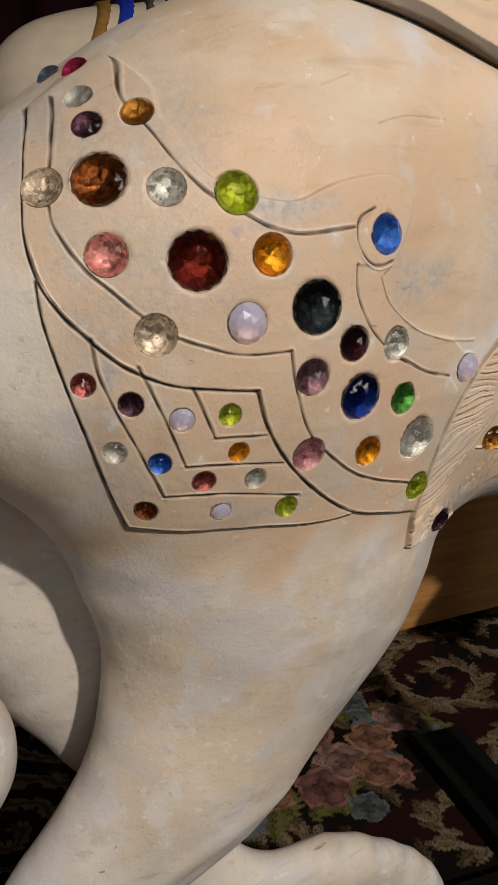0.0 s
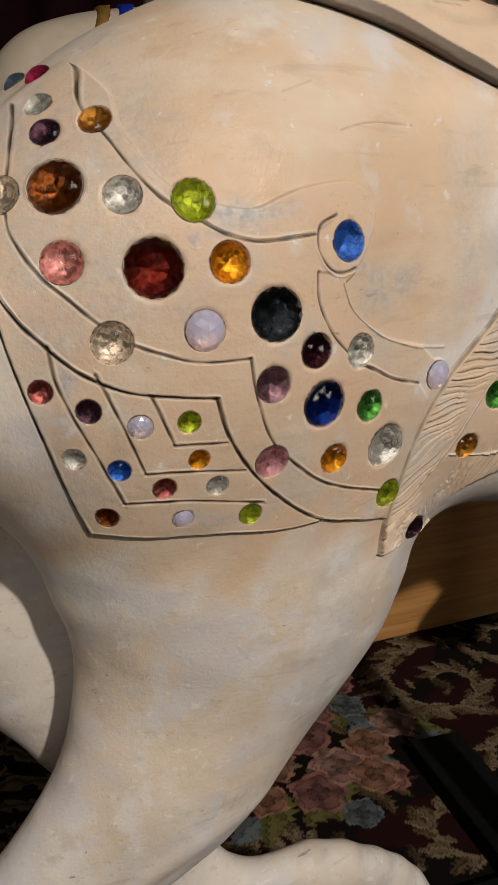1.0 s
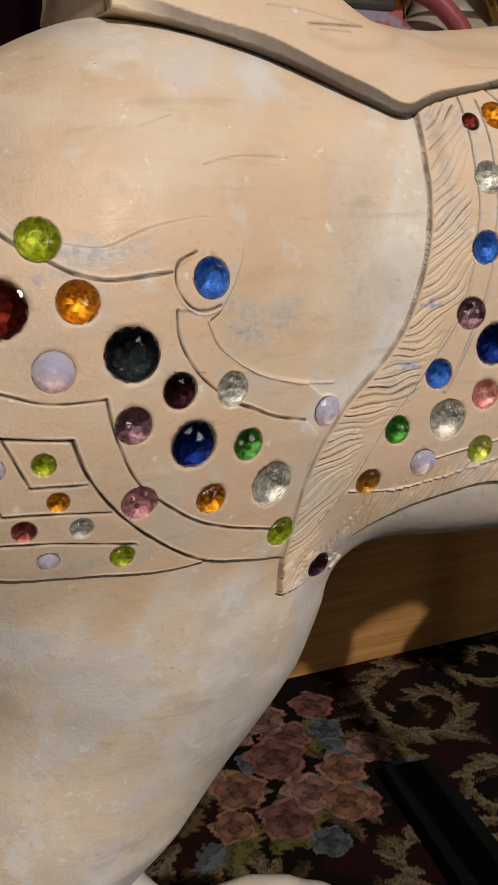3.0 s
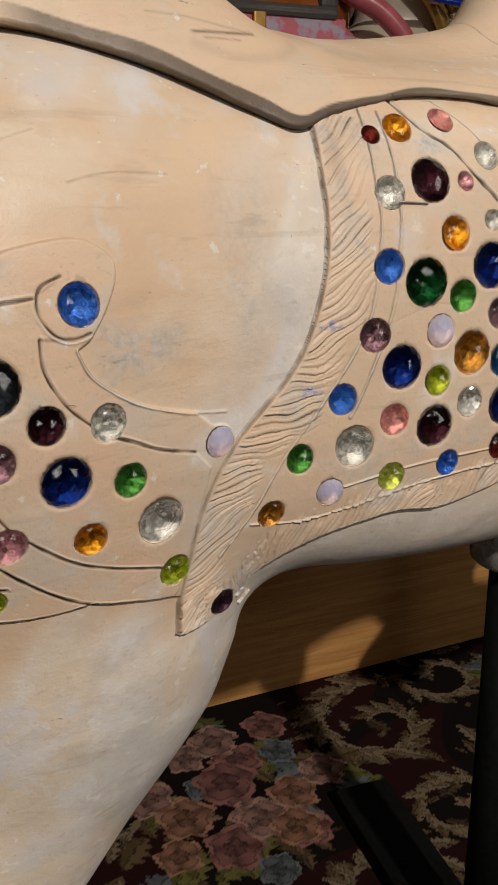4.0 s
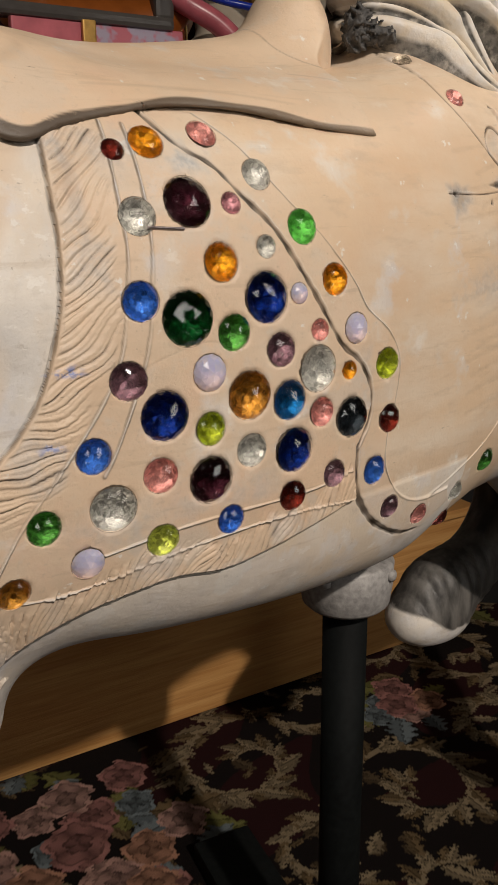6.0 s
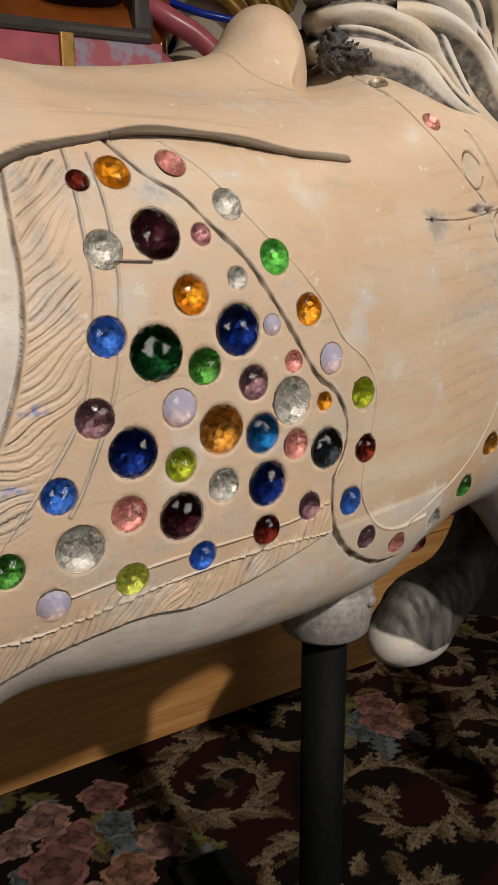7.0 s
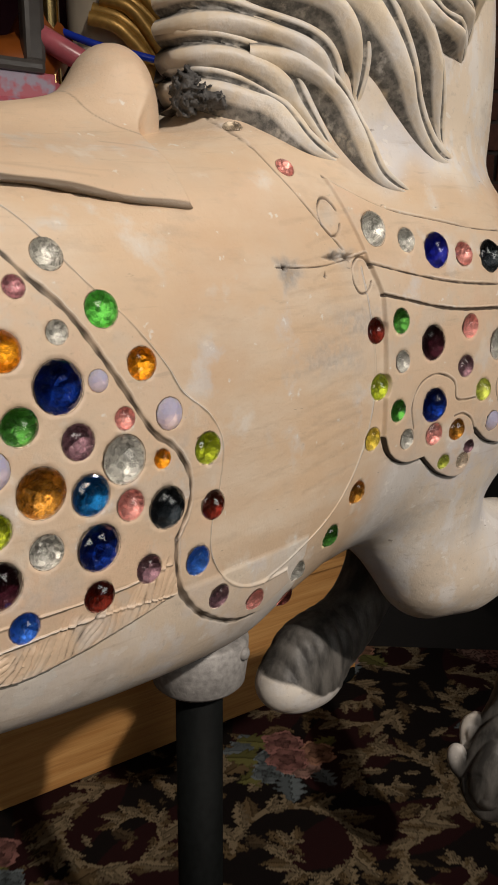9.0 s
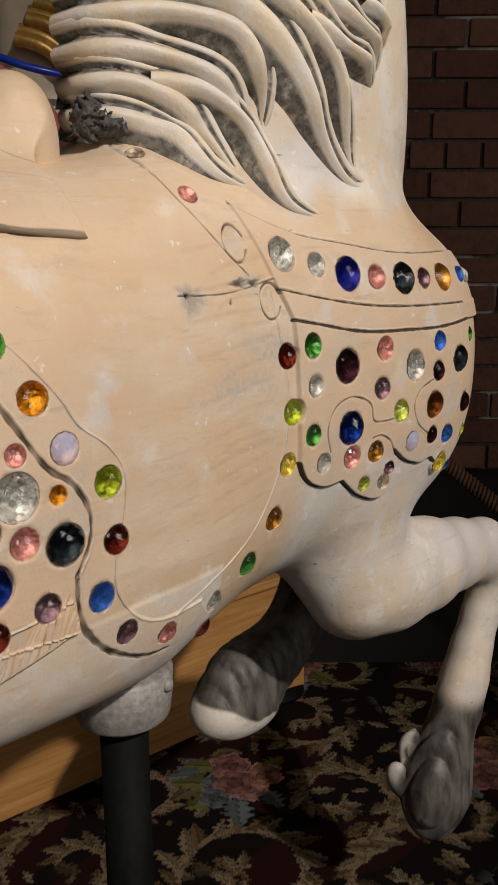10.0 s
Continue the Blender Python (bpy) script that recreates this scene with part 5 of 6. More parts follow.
# sockets for the stones
for p, g, (stone, sx, sz, r) in zip(SPOTS, FACING, STUDS):
    box = np.flatnonzero((np.abs(verts - p) < r * 1.6).all(1))
    d = verts[box] - p
    h = d @ g
    flat = np.linalg.norm(d - h[:, None] * g, axis=1) / r
    rim = ease(1.12, 1.0, flat)
    sink = np.where(flat < 1.0, -(0.10 + 0.62 * (1 - flat**2)) * r - h, 0) * (flat < 1.0) + (flat >= 1.0) * rim * (-h * 0.6)
    verts[box] += np.clip(sink, -0.02, 0.02)[:, None] * g
shape = mesh_of("body", verts, quads, paint)
wave = 0.02 * np.sin(X * 37 + Z * 21) + 0.015 * np.sin(X * 83 - Z * 61)
off_edge, _, edge_side = to_line(bend(FRINGE_EDGE), X, Z)
halo = (edge_side > 0) * (ease(0.045, 0.012, off_edge + wave * 0.5) + 0.35 * ease(0.10, 0.03, off_edge + wave)) * ease(1.06, 1.14, Z)
white = np.maximum.reduce([ease(1.015, 0.93, Z + wave) * ease(0.62, 0.54, X), ease(0.24, 0.15, X + wave), ease(1.40, 1.45, Z + wave * 0.5) * ease(1.2, 1.3, X),
                           ease(1.22, 1.28, X) * ease(1.14, 1.08, Z), ease(0.97, 0.92, Z), halo,
                           0.8 * ease(1.36, 1.42, Z + wave) * ease(0.66, 0.6, X)])
belly = ease(0.004, -0.004, Z - np.interp(X, [p[0] for p in FRINGE_FOOT], [p[1] for p in FRINGE_FOOT])) * (X > 0.56) * (X < 1.12)
white = np.maximum(np.maximum(white, 0.8 * belly) * (1 - 0.85 * lookup(FLESH, X, Z) * inbox), lookup(BRIGHT, X, Z) * inbox)
mane_grey = 0.25 * ease(1.46, 1.50, Z + 0.12 * ease(1.15, 1.45, X) * -1) * ease(1.30, 1.20, X + 0.5 * (1.55 - Z))
foot_grey = ease(0.60, 0.56, Z - 0.25 * (verts[:, 1] - 0.585)) * (X > 1.65) * (1 - 0.9 * ease(0.622, 0.634, verts[:, 1]) * ease(0.40, 0.44, Z))
grey = np.maximum.reduce([foot_grey, hoof_grey, mane_grey])

field_of(shape, "white", white)
field_of(shape, "flesh", lookup(FLESH, X, Z) * inbox)
field_of(shape, "grey", np.clip(grey, 0, 1))
field_of(shape, "grime", lookup(GRIME_DARK, X, Z) * inbox)
field_of(shape, "patch", lookup(PATCH, X, Z) * inbox)
field_of(shape, "smear", lookup(SMEAR, X, Z) * inbox)
body = add("body", shape)

# ---- saddle ----
SKIRT = glide([(0.36, 1.44), (0.44, 1.425), (0.503, 1.409), (0.547, 1.395), (0.608, 1.371), (0.641, 1.360), (0.675, 1.372), (0.726, 1.384), (0.77, 1.392), (0.838, 1.392), (0.913, 1.382), (0.985, 1.377), (1.05, 1.376)], 120)
SEAT = glide([(0.40, 1.18, 0.36, 0.125, 2.3), (0.50, 1.18, 0.355, 0.153, 2.3), (0.55, 1.18, 0.345, 0.164, 2.3), (0.60, 1.18, 0.318, 0.172, 2.3), (0.65, 1.18, 0.284, 0.184, 2.5), (0.70, 1.175, 0.275, 0.191, 2.65),
              (0.76, 1.166, 0.273, 0.212, 2.65), (0.85, 1.163, 0.279, 0.214, 2.7), (0.92, 1.161, 0.284, 0.213, 2.7), (0.985, 1.165, 0.290, 0.208, 2.65), (1.10, 1.18, 0.295, 0.20, 2.6)], 160)
POMMEL = [(0.68, MID, 1.415, 0.030), (0.76, MID, 1.420, 0.030), (0.86, MID, 1.428, 0.034), (0.93, MID, 1.438, 0.036), (0.978, MID, 1.452, 0.034), (1.008, MID, 1.482, 0.032), (1.018, MID, 1.508, 0.028), (1.022, MID, 1.482, 0.032), (1.028, MID, 1.45, 0.036)]


def saddle_value(P):
    shell = barrel(P, SEAT)
    edge = np.interp(P[:, 0], SKIRT[:, 0], SKIRT[:, 1]) - P[:, 2]
    cut = np.maximum(edge, np.maximum(P[:, 0] - 0.985 - 0.12 * np.maximum(P[:, 2] - 1.40, 0), 0.37 - P[:, 0] + 0.9 * np.maximum(P[:, 2] - 1.45, 0)))
    d = -melt(-shell, -cut, 0.005)
    return melt(d, limb(P, POMMEL, 1.1), 0.05)


sv, sq, sn = surface("saddle", saddle_value, (0.3, 0.4, 1.25), (1.15, 0.95, 1.65), 0.006, lambda m, n: (n[:, 1] < 0.3) & (m[:, 1] < 0.72), 3, 1, paint)
saddle_mesh = mesh_of("saddle", sv, sq, paint)
edge = sv[:, 2] - np.interp(sv[:, 0], SKIRT[:, 0], SKIRT[:, 1])
field_of(saddle_mesh, "white", 0 * edge)
field_of(saddle_mesh, "flesh", 0.5 + 0 * edge)
field_of(saddle_mesh, "grey", 0 * edge)
# darker band along the skirt's lower edge, then cut lines and cracks
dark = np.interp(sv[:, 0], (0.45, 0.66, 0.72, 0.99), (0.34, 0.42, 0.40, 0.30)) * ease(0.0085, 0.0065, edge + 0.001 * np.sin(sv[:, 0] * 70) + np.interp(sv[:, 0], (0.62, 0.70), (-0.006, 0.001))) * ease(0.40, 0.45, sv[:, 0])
for cut, w, amount in (([(0.943, 1.504), (0.95, 1.497), (0.954, 1.488), (0.957, 1.468), (0.972, 1.455), (0.992, 1.446)], 0.0009, 0.18), ([(0.938, 1.436), (0.973, 1.433), (1.0, 1.425)], 0.0007, 0.1),
                       ([(0.560, 1.431), (0.590, 1.433), (0.622, 1.435)], 0.0012, 0.32), ([(0.570, 1.4275), (0.606, 1.4285)], 0.0009, 0.16), ([(0.524, 1.443), (0.555, 1.442), (0.595, 1.438), (0.62, 1.436)], 0.001, 0.12),
                       ([(0.56, 1.422), (0.60, 1.415), (0.64, 1.418), (0.665, 1.43)], 0.005, 0.06), ([(0.70, 1.405), (0.80, 1.408), (0.90, 1.402)], 0.0012, 0.06)):
    d, _, _ = to_line(bend(cut), sv[:, 0], sv[:, 2])
    dark = np.maximum(dark, amount * np.exp(-((d / w) ** 2)) * (sv[:, 1] < MID))
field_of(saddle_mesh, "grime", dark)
field_of(saddle_mesh, "patch", 0 * edge)
field_of(saddle_mesh, "smear", 0 * edge)
saddle = add("saddle", saddle_mesh, None, "bare tan wooden saddle")


# ---- jewels set into the horse ----
turns = random.Random(4)


def torus_data(name, sides, rows, thick, mat):
    vs = [((1 + thick * math.cos(b)) * math.cos(a), (1 + thick * math.cos(b)) * math.sin(a), 0.8 * thick * math.sin(b))
          for a in (2 * math.pi * i / sides for i in range(sides)) for b in (2 * math.pi * k / rows for k in range(rows))]
    fs = [(i * rows + k, (i + 1) % sides * rows + k, (i + 1) % sides * rows + (k + 1) % rows, i * rows + (k + 1) % rows) for i in range(sides) for k in range(rows)]
    return mesh_of(name, vs, fs, mat)


RIM = torus_data("bezel", 40, 6, 0.008, plain("old_putty", (0.11, 0.08, 0.055), 0.8, 0, 300, 0.5))
for (stone, x, z, r), p, g in zip(STUDS, SPOTS, FACING):
    n = Vector(g)
    frame_m = Matrix.Translation(Vector(p)) @ n.to_track_quat("Z", "Y").to_matrix().to_4x4()
    one = add("jewel", CUTS[stone][0], None, SAY.get(stone, stone) + " faceted glass stone")
    one.matrix_basis = frame_m @ pose(0, 0, -0.02 * r, turns.uniform(-5, 5), turns.uniform(-5, 5), turns.uniform(0, 360)) @ Matrix.Diagonal((r, r, r, 1))
    one.visible_shadow = False
    part("foil", CUTS[stone][1], one)
    add("bezel", RIM).matrix_basis = frame_m @ Matrix.Diagonal((r * 1.01, r * 1.01, r, 1))

# ---- mane ----


def lock(keys, wide, thick=0.030, ridges=2):
    """A carved lock of hair that lies along the neck, ridged lengthwise and tapering to its tip."""
    c = glide(keys, 44)
    p, g = seat_at(c[:, 0], c[:, 1])
    along = np.gradient(p, axis=0)
    along /= np.linalg.norm(along, axis=1)[:, None]
    g = np.stack([g[:, 0] * 0.6, np.minimum(g[:, 1], -0.5), g[:, 2] * 0.6], 1)
    g -= along * (g * along).sum(1)[:, None]
    g /= np.linalg.norm(g, axis=1)[:, None]
    across = np.cross(along, g)
    t = np.linspace(0, 1, len(c))
    w = 1.25 * wide * np.minimum(1, 1.25 * (1.02 - t) ** 0.55) * (0.85 + 0.15 * np.sin(t * 9 + wide * 300))
    k = 21
    u = np.linspace(-1, 1, k)
    hump = np.sqrt(np.clip(1 - u**2, 0, 1))
    twist = 0.5 * np.sin(t * 4)[:, None]
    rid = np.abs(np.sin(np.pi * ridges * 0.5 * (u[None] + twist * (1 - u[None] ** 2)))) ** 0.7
    high = (hump * (0.45 + 0.55 * rid)) * thick * np.minimum(1, 2.2 * (1.03 - t))[:, None] - 0.004
    V = p[:, None] + across[:, None] * (w[:, None] * u)[..., None] + g[:, None] * high[..., None]
    under = p - g * 0.012
    n = len(c)
    verts = np.concatenate([V.reshape(-1, 3), under])
    quads = [(i * k + j, i * k + j + 1, (i + 1) * k + j + 1, (i + 1) * k + j) for i in range(n - 1) for j in range(k - 1)]
    quads += [(n * k + i, i * k, (i + 1) * k, n * k + i + 1) for i in range(n - 1)]
    quads += [((i + 1) * k + k - 1, i * k + k - 1, n * k + i, n * k + i + 1) for i in range(n - 1)]
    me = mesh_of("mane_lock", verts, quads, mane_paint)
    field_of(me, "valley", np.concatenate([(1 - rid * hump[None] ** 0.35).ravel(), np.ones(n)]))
    return add("mane_lock", me, None, "white and grey carved mane lock")


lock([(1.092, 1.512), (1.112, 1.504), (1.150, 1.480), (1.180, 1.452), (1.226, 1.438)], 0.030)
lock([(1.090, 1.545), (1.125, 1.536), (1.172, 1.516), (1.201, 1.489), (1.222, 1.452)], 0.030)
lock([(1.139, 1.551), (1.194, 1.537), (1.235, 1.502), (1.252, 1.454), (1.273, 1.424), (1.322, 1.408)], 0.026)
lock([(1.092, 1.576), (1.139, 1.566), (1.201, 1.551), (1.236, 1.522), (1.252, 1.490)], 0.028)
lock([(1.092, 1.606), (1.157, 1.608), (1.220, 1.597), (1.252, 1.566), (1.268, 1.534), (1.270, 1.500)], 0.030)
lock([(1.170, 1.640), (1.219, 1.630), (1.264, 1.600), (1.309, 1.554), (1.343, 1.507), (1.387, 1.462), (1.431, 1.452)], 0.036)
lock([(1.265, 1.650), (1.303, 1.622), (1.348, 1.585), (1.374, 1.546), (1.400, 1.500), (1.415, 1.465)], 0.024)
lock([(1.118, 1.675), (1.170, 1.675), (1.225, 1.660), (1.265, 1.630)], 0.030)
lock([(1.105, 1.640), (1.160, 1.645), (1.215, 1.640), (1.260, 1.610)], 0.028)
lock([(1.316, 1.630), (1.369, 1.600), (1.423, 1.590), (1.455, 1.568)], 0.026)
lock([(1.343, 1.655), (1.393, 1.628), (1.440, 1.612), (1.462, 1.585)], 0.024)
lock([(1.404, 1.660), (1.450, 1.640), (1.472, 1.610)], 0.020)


def lumps(P):
    d = limb(P, [(1.080, 0.650, 1.480, 0.008), (1.082, 0.645, 1.498, 0.014), (1.082, 0.648, 1.516, 0.011)])
    d2 = limb(P, [(1.088, 0.638, 1.497, 0.010), (1.100, 0.628, 1.494, 0.007), (1.112, 0.618, 1.486, 0.003)])
    k = 0.0030 * np.sin(P[:, 0] * 310 + 4 * np.sin(P[:, 2] * 170) + 3 * np.sin(P[:, 1] * 210)) + 0.0024 * np.sin(P[:, 2] * 520 + 5 * np.sin(P[:, 0] * 240 + P[:, 1] * 90))
    return melt(d, d2, 0.008) + k + 0.017


lv, lq = skin(lumps, (1.04, 0.56, 1.44), (1.2, 0.74, 1.6), 0.0025)
add("mane_stump", mesh_of("mane_stump", lv, lq, plain("charred_wood", (0.075, 0.073, 0.071), 0.7, 0, 200, 1.0, 1.0)), None, "charred broken end of the mane")

# a bent wire pin stuck in beside the clear stone
pin_p, pin_g = seat_at(np.linspace(0.715, 0.745, 12), np.linspace(1.300, 1.2985, 12), 0.0008)
pin = [tuple(p) for p in pin_p]
ring8 = [(math.cos(q), math.sin(q)) for q in np.linspace(0, 2 * math.pi, 8, endpoint=False)]
pv = [tuple(np.array(p) + 0.0013 * (c * np.array(g) + s * np.array((0, 0, 1.0)))) for p, g in zip(pin_p, pin_g) for c, s in ring8]
pf = [(i * 8 + k, i * 8 + (k + 1) % 8, (i + 1) * 8 + (k + 1) % 8, (i + 1) * 8 + k) for i in range(11) for k in range(8)]
add("metal_pin", mesh_of("metal_pin", pv, pf, plain("dull_steel", (0.35, 0.30, 0.30), 0.4, 0.9, 300, 0.3)), None, "dull steel wire pin")

# ---- stand of the horse ----
black = plain("black_pipe_paint", (0.004, 0.005, 0.005), 0.7, 0, 90, 0.6, 0.3)
black.node_tree.nodes["Principled BSDF"].inputs["Specular IOR Level"].default_value = 0.12
cast = plain("worn_cast_iron", (0.30, 0.29, 0.28), 0.6, 0.2, 120, 0.6, 0.5)


def turned(name, profile, mat, sides=48, at=(0, 0, 0)):
    """A lathe-turned solid from radius, height pairs."""
    vs, fs, n = [], [], len(profile)
    for i in range(sides):
        a = 2 * math.pi * i / sides
        vs += [(at[0] + r * math.cos(a), at[1] + r * math.sin(a), at[2] + h) for r, h in profile]
    for i in range(sides):
        j = (i + 1) % sides
        fs += [(i * n + k, j * n + k, j * n + k + 1, i * n + k + 1) for k in range(n - 1)]
    return mesh_of(name, vs, fs, mat)


POLE_X, POLE_Y = 1.128, MID
stand = new("display_stand")
stand.location = (POLE_X, POLE_Y, 0)
tagged(stand, "black steel pipe stand with a worn iron collar under the horse", "stand")
part("pole", turned("pole", [(0.0, 0.012), (0.031, 0.012), (0.031, 0.80), (0.0, 0.80)], black), stand)
part("collar", turned("collar", [(0.03, 0.792), (0.054, 0.794), (0.060, 0.80), (0.064, 0.83), (0.0645, 0.858), (0.060, 0.862), (0.03, 0.862)], cast), stand, "worn grey cast iron collar")
part("neck_pipe", turned("neck_pipe", [(0.0, 0.86), (0.04, 0.86), (0.04, 0.94), (0.0, 0.94)], black), stand)
for a in (200, 290, 20):
    bolt = part("bolt", turned("bolt", [(0.0, 0.0), (0.009, 0.0), (0.009, 0.008), (0.005, 0.011), (0.0, 0.012)], cast, 6), stand)
    bolt.matrix_basis = pose(0.06 * math.cos(radians(a)), 0.06 * math.sin(radians(a)), 0.848, 0, 90, a)
for name, turn, reach, z0 in (("floor_beam", -13, 0.46, 0.0), ("cross_beam", 77, 0.30, 0.004)):
    beam = part(name, block_data(name, (-0.062, -reach, z0), (0.062, reach, z0 + 0.045), black, 0.004), stand)
    beam.matrix_basis = pose(0, 0, 0, 0, 0, turn)


# ---- plinth and the painted horse on it ----
SLANT = pose(1.3, 1.60, 0, 0, 0, -8.4)
plinth = new("plinth")
plinth.matrix_world = SLANT
tagged(plinth, "golden pine board plinth standing on the carpet", "plinth")
pine = board()
part("front_board", block_data("front_board", (-2.6, 0, 0), (1.15, 0.03, 0.385), pine), plinth)
part("top_board", block_data("top_board", (-2.62, -0.012, 0.387), (1.17, 0.95, 0.415), pine), plinth)
part("back_board", block_data("back_board", (-2.6, 0.90, 0), (1.15, 0.93, 0.385), pine), plinth)
part("end_board", block_data("end_board", (1.118, 0.032, 0), (1.148, 0.898, 0.385), pine), plinth)
part("end_board", block_data("end_board", (-2.6, 0.032, 0), (-2.57, 0.898, 0.385), pine), plinth)

cream = plain("cream_gloss_paint", (0.66, 0.58, 0.46), 0.3, 0, 30, 0.12, 0.1)
gold = plain("gold_paint", (0.46, 0.27, 0.07), 0.38, 0.45, 60, 0.4, 0.4)
blue_paint = plain("blue_gloss_paint", (0.012, 0.04, 0.42), 0.25, 0, 40, 0.1, 0.05)
grey_gloss = plain("grey_gloss_paint", (0.075, 0.068, 0.063), 0.22, 0, 40, 0.2, 0.1)
orange_seat = plain("orange_brown_gloss", (0.24, 0.065, 0.010), 0.3, 0, 25, 0.3, 0.1)
pink = plain("pink_gloss_paint", (0.52, 0.13, 0.16), 0.3, 0, 26, 0.35, 0.1)
blotched, bt, bb = material("lilac_and_pink_gloss", 0.3)
bt.links.new(mixed(bt, speck(bt, node(bt, "ShaderNodeNewGeometry").outputs["Position"], 16, 0.46, 0.54, 3.0), (0.40, 0.34, 0.44), (0.52, 0.13, 0.17)), bb.inputs["Base Color"])
brass = plain("brass", (0.72, 0.55, 0.25), 0.16, 1.0, 50, 0.15, 0.05)

other = new("painted_carousel_horse")
tagged(other, "cream painted carousel horse with gold mane and pink saddle", "carousel horse")
OTHER = pose(1.64, 1.90, 0.255, 0, 0, -8.4) @ pose(-1.02, -MID, 0)
other.matrix_world = pose(1.64, 1.90, 0.415, 0, 0, -8.4)
INV = other.matrix_world.inverted()


def other_value(P):
    d = barrel(P, TRUNK)
    d = melt(d, limb(P, [(0.5, MID, 1.2, 0.20), (0.3, MID, 1.20, 0.215), (0.12, MID, 1.18, 0.20)], 0.9, 10), 0.04)
    for keys, flat in ((HIND_FAR, 0.7), (FORE_FAR, 0.85), (NECK, 0.5)):
        d = melt(d, limb(P, keys, flat, 14), 0.04)
    return d


def put(name, data, label=""):
    ob = part(name, data, other, label)
    ob.matrix_parent_inverse = INV
    ob.matrix_basis = OTHER
    return ob


ov, oq = skin(other_value, (-0.1, 0.4, 0.15), (2.0, 1.0, 2.0), 0.016)
ov, _ = settle(other_value, ov, 2)
put("body", mesh_of("body", ov, oq, cream))


def shell_between(x0, x1, z0, out):
    def value(P):
        return np.maximum(barrel(P, TRUNK) - out, np.maximum.reduce([x0 - P[:, 0], P[:, 0] - x1, z0 - P[:, 2]]))
    return value


def shell_part(name, x0, x1, z0, out, mat, label=""):
    v, q = skin(shell_between(x0, x1, z0, out), (x0 - 0.03, 0.42, z0 - 0.03), (x1 + 0.03, 0.96, 1.52), 0.009)
    v, _ = settle(shell_between(x0, x1, z0, out), v, 1)
    return put(name, mesh_of(name, v, q, mat), label)


shell_part("saddle_cloth", 0.62, 1.06, 1.20, 0.014, pink, "glossy pink saddle cloth")
shell_part("saddle_skirt", 0.60, 1.04, 1.36, 0.030, blotched, "lilac and pink saddle skirt")


def rod(name, points, r, mat, label="", n=60, sides=10):
    c = glide(points, n)
    along = np.gradient(c, axis=0)
    along /= np.linalg.norm(along, axis=1)[:, None]
    a = np.cross(along, (0.3, 0.2, 1.0))
    a /= np.linalg.norm(a, axis=1)[:, None]
    b = np.cross(along, a)
    vs = np.concatenate([c + r * (math.cos(2 * math.pi * k / sides) * a + math.sin(2 * math.pi * k / sides) * b) for k in range(sides)])
    fs = [(k * n + i, (k + 1) % sides * n + i, (k + 1) % sides * n + i + 1, k * n + i + 1) for k in range(sides) for i in range(n - 1)]
    return mesh_of(name, vs, fs, mat)


put("saddle_rim", block_data("saddle_rim", (0.52, 0.512, 1.466), (0.985, 0.565, 1.496), grey_gloss, 0.010), "glossy grey rolled saddle rim")
put("saddle_post", block_data("saddle_post", (0.945, 0.530, 1.490), (0.995, 0.575, 1.66), grey_gloss, 0.012), "glossy grey saddle post")
put("side_panel", block_data("side_panel", (0.60, 0.520, 1.30), (0.770, 0.545, 1.470), pink, 0.004), "glossy pink saddle panel")
put("side_panel", block_data("side_panel", (0.772, 0.522, 1.30), (1.01, 0.547, 1.470), blotched, 0.004), "lilac and pink saddle panel")
put("cloth_tab", block_data("cloth_tab", (0.755, 0.505, 1.33), (0.787, 0.519, 1.471), gold, 0.004), "gold edged tab")
put("saddle_seat", rod("saddle_seat", [(0.62, 0.60, 1.55), (0.72, 0.62, 1.485), (0.86, 0.62, 1.475), (0.98, 0.62, 1.50), (1.04, 0.64, 1.58)], 0.075, orange_seat), "orange brown saddle seat")
put("strap", rod("strap", [(0.97, 0.57, 1.57), (1.03, 0.53, 1.53), (1.11, 0.50, 1.48), (1.17, 0.48, 1.40), (1.20, 0.47, 1.25)], 0.026, pink), "pink chest strap")
put("rein", rod("rein", [(1.05, 0.58, 1.58), (1.12, 0.53, 1.55), (1.20, 0.50, 1.535), (1.35, 0.48, 1.52), (1.5, 0.48, 1.54)], 0.009, blue_paint), "blue rein")
put("brass_pole", rod("brass_pole", [(1.03, MID - 0.10, 1.2), (1.03, MID - 0.10, 1.6), (1.03, MID - 0.10, 2.2), (1.03, MID - 0.10, 3.1)], 0.024, brass), "polished twisted brass pole")
for k in range(20):
    x, z, w = 1.13 + 0.0135 * k, 1.62 + 0.022 * k, 0.012 * math.sin(k * 2.4)
    put("mane_lock", rod("mane_lock", [(x, 0.585 + w, z), (x + 0.06, 0.55 + w, z - 0.02), (x + 0.13, 0.535 + w, z - 0.085 + w), (x + 0.18, 0.54 + w, z - 0.15)], 0.017, gold, n=26, sides=7))
for x, mat, wide in ((0.185, gold, 0.014), (0.235, blue_paint, 0.016), (0.285, grey_gloss, 0.008), (0.335, blue_paint, 0.016)):
    def hoop(x=x, wide=wide):
        return lambda P: np.maximum(other_value(P) - 0.008, np.abs(P[:, 0] - 0.5 * (P[:, 2] - 1.35) - x) - wide)
    hv, hq = skin(hoop(), (x - 0.25, 0.42, 1.0), (x + 0.20, 0.96, 1.5), 0.008)
    put("rump_band", mesh_of("rump_band", hv, hq, mat))

# ---- rope ----


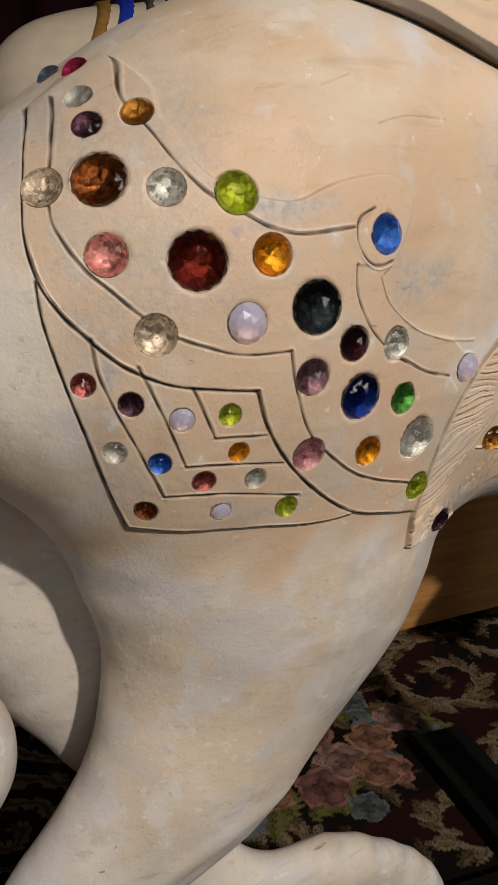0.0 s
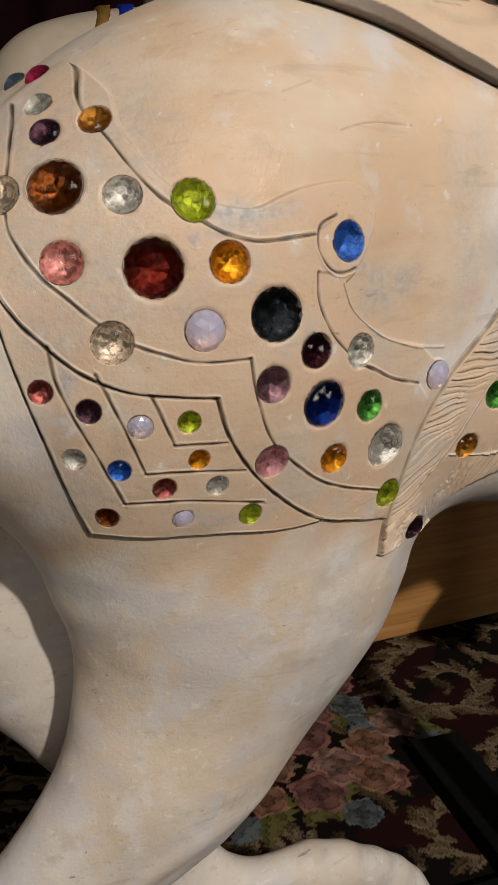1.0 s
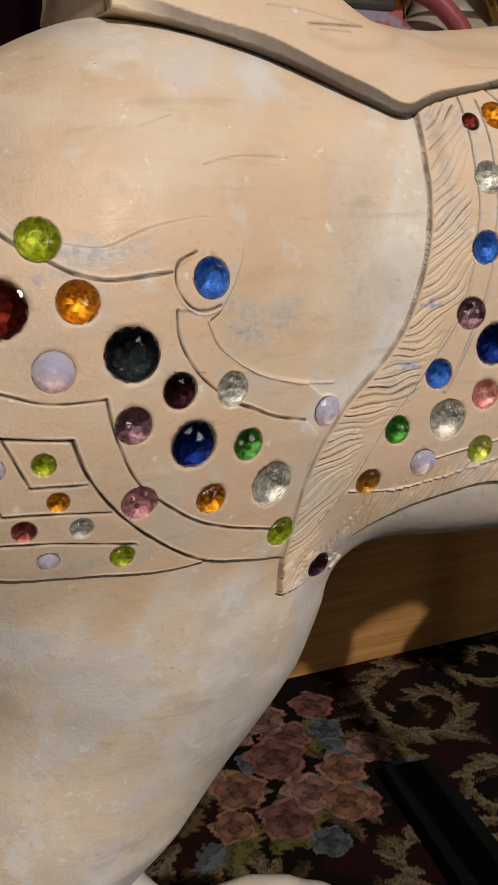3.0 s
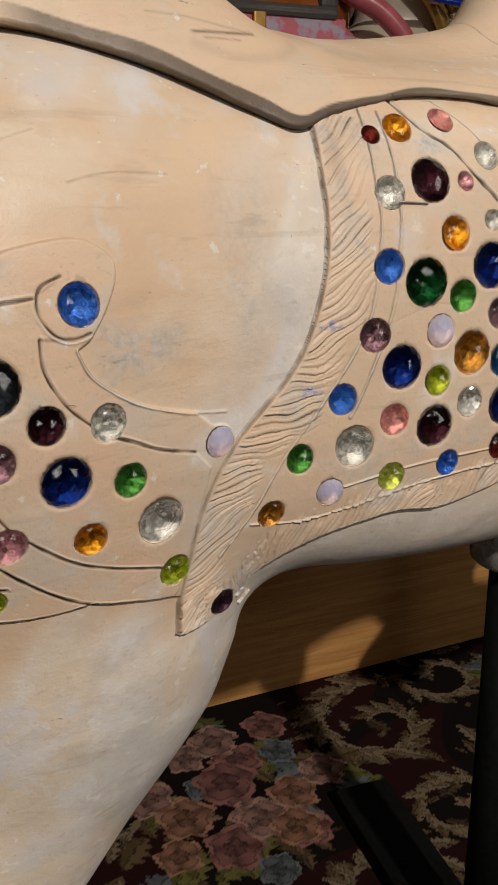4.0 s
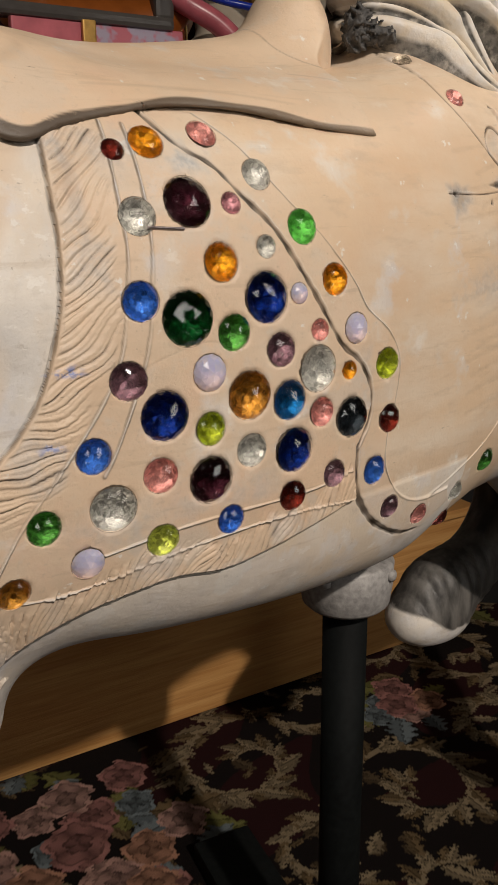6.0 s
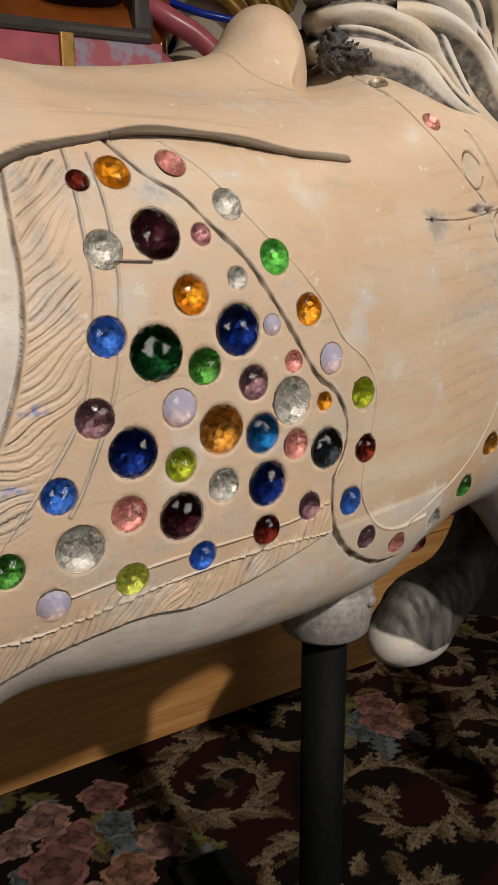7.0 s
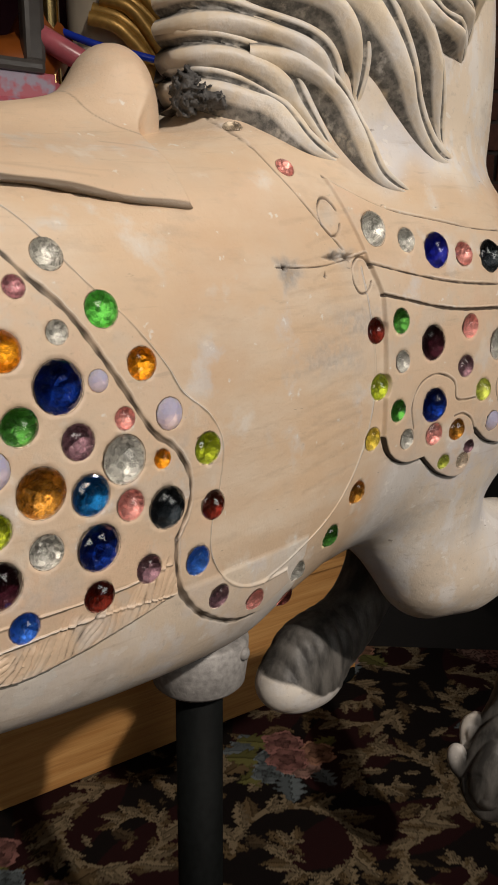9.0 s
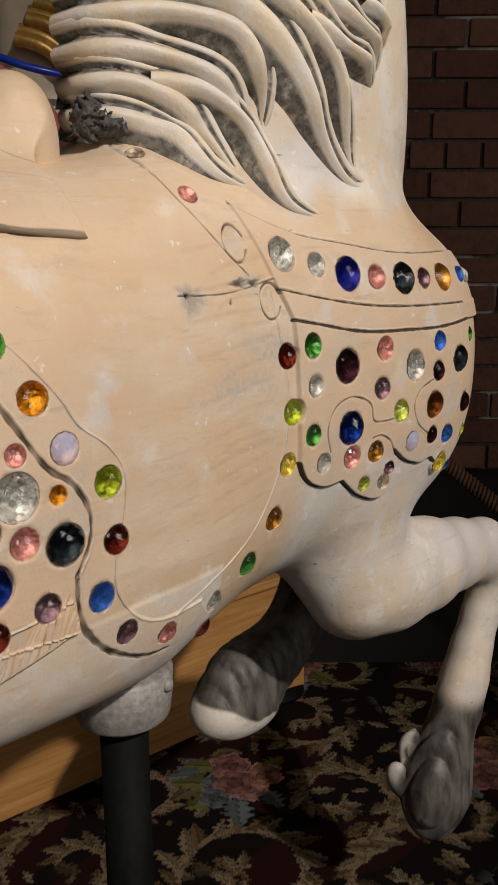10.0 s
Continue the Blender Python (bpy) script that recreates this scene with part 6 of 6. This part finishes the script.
def rope(points, r, strands=3, turns_n=46):
    c = glide(points, 420)
    along = np.gradient(c, axis=0)
    along /= np.linalg.norm(along, axis=1)[:, None]
    a = np.cross(along, (0, 0, 1.0))
    a /= np.linalg.norm(a, axis=1)[:, None]
    b = np.cross(along, a)
    hemp = plain("brown_rope_fibre", (0.09, 0.045, 0.022), 0.9, 0, 200, 0.5, 0.6)
    top = new("barrier_rope")
    top.location = points[0]
    t = np.linspace(0, 1, len(c))
    for s in range(strands):
        ph = 2 * math.pi * (turns_n * t + s / strands)
        core = c + 0.52 * r * (np.cos(ph)[:, None] * a + np.sin(ph)[:, None] * b)
        vs = np.concatenate([core + 0.55 * r * (math.cos(q) * a + math.sin(q) * b) for q in np.linspace(0, 2 * math.pi, 8, endpoint=False)])
        n = len(c)
        fs = [(k * n + i, (k + 1) % 8 * n + i, (k + 1) % 8 * n + i + 1, k * n + i + 1) for k in range(8) for i in range(n - 1)]
        ob = part("strand", mesh_of("strand", vs, fs, hemp), top)
        ob.matrix_parent_inverse = Matrix.Translation(points[0]).inverted()
    return tagged(top, "twisted brown barrier rope sagging by the wall", "rope")


rope([(2.36, 1.50, 1.16), (2.43, 1.31, 1.02), (2.50, 1.16, 0.915), (2.57, 0.95, 0.74), (2.62, 0.70, 0.60), (2.70, 0.35, 0.56), (2.85, -0.10, 0.80)], 0.022)
for x, y, h in ((2.36, 1.50, 1.18), (2.85, -0.10, 0.84)):
    post = new("rope_post")
    post.location = (x, y, 0)
    tagged(post, "slim black rope post on a round foot", "post", "rope posts")
    part("foot", turned("foot", [(0.0, 0.0), (0.10, 0.0), (0.10, 0.012), (0.04, 0.025), (0.0, 0.03)], black), post)
    part("stem", turned("stem", [(0.0, 0.02), (0.012, 0.02), (0.012, h - 0.03), (0.0, h - 0.03)], black), post)
    part("knob", turned("knob", [(0.0, h - 0.04), (0.02, h - 0.04), (0.026, h - 0.015), (0.02, h), (0.0, h + 0.004)], black), post)

# ---- single bricks of the wall ----
clay = bricks_paint()
full = block_data("brick", (-0.111, -0.012, -0.0385), (0.111, 0.02, 0.0385), clay, 0.004)
half = block_data("brick", (-0.052, -0.012, -0.0385), (0.052, 0.02, 0.0385), clay, 0.004)
shift = random.Random(7)
course = 0
z = 0.70
while z < 2.25:
    heads = course % 6 == 5
    x = 0.75 + (0.10 if course % 2 else 0.0) - (0.05 if heads else 0)
    while x < 2.75:
        mesh, w = (half, 0.115) if heads or shift.random() < 0.08 else (full, 0.233)
        one = part("brick", mesh, brick_wall)
        one.matrix_basis = pose(x + w / 2, BRICK_Y - 0.004 + shift.uniform(-0.003, 0.003), z, 0, shift.uniform(-0.4, 0.4), shift.uniform(-0.5, 0.5))
        x += w
    z += 0.088
    course += 1
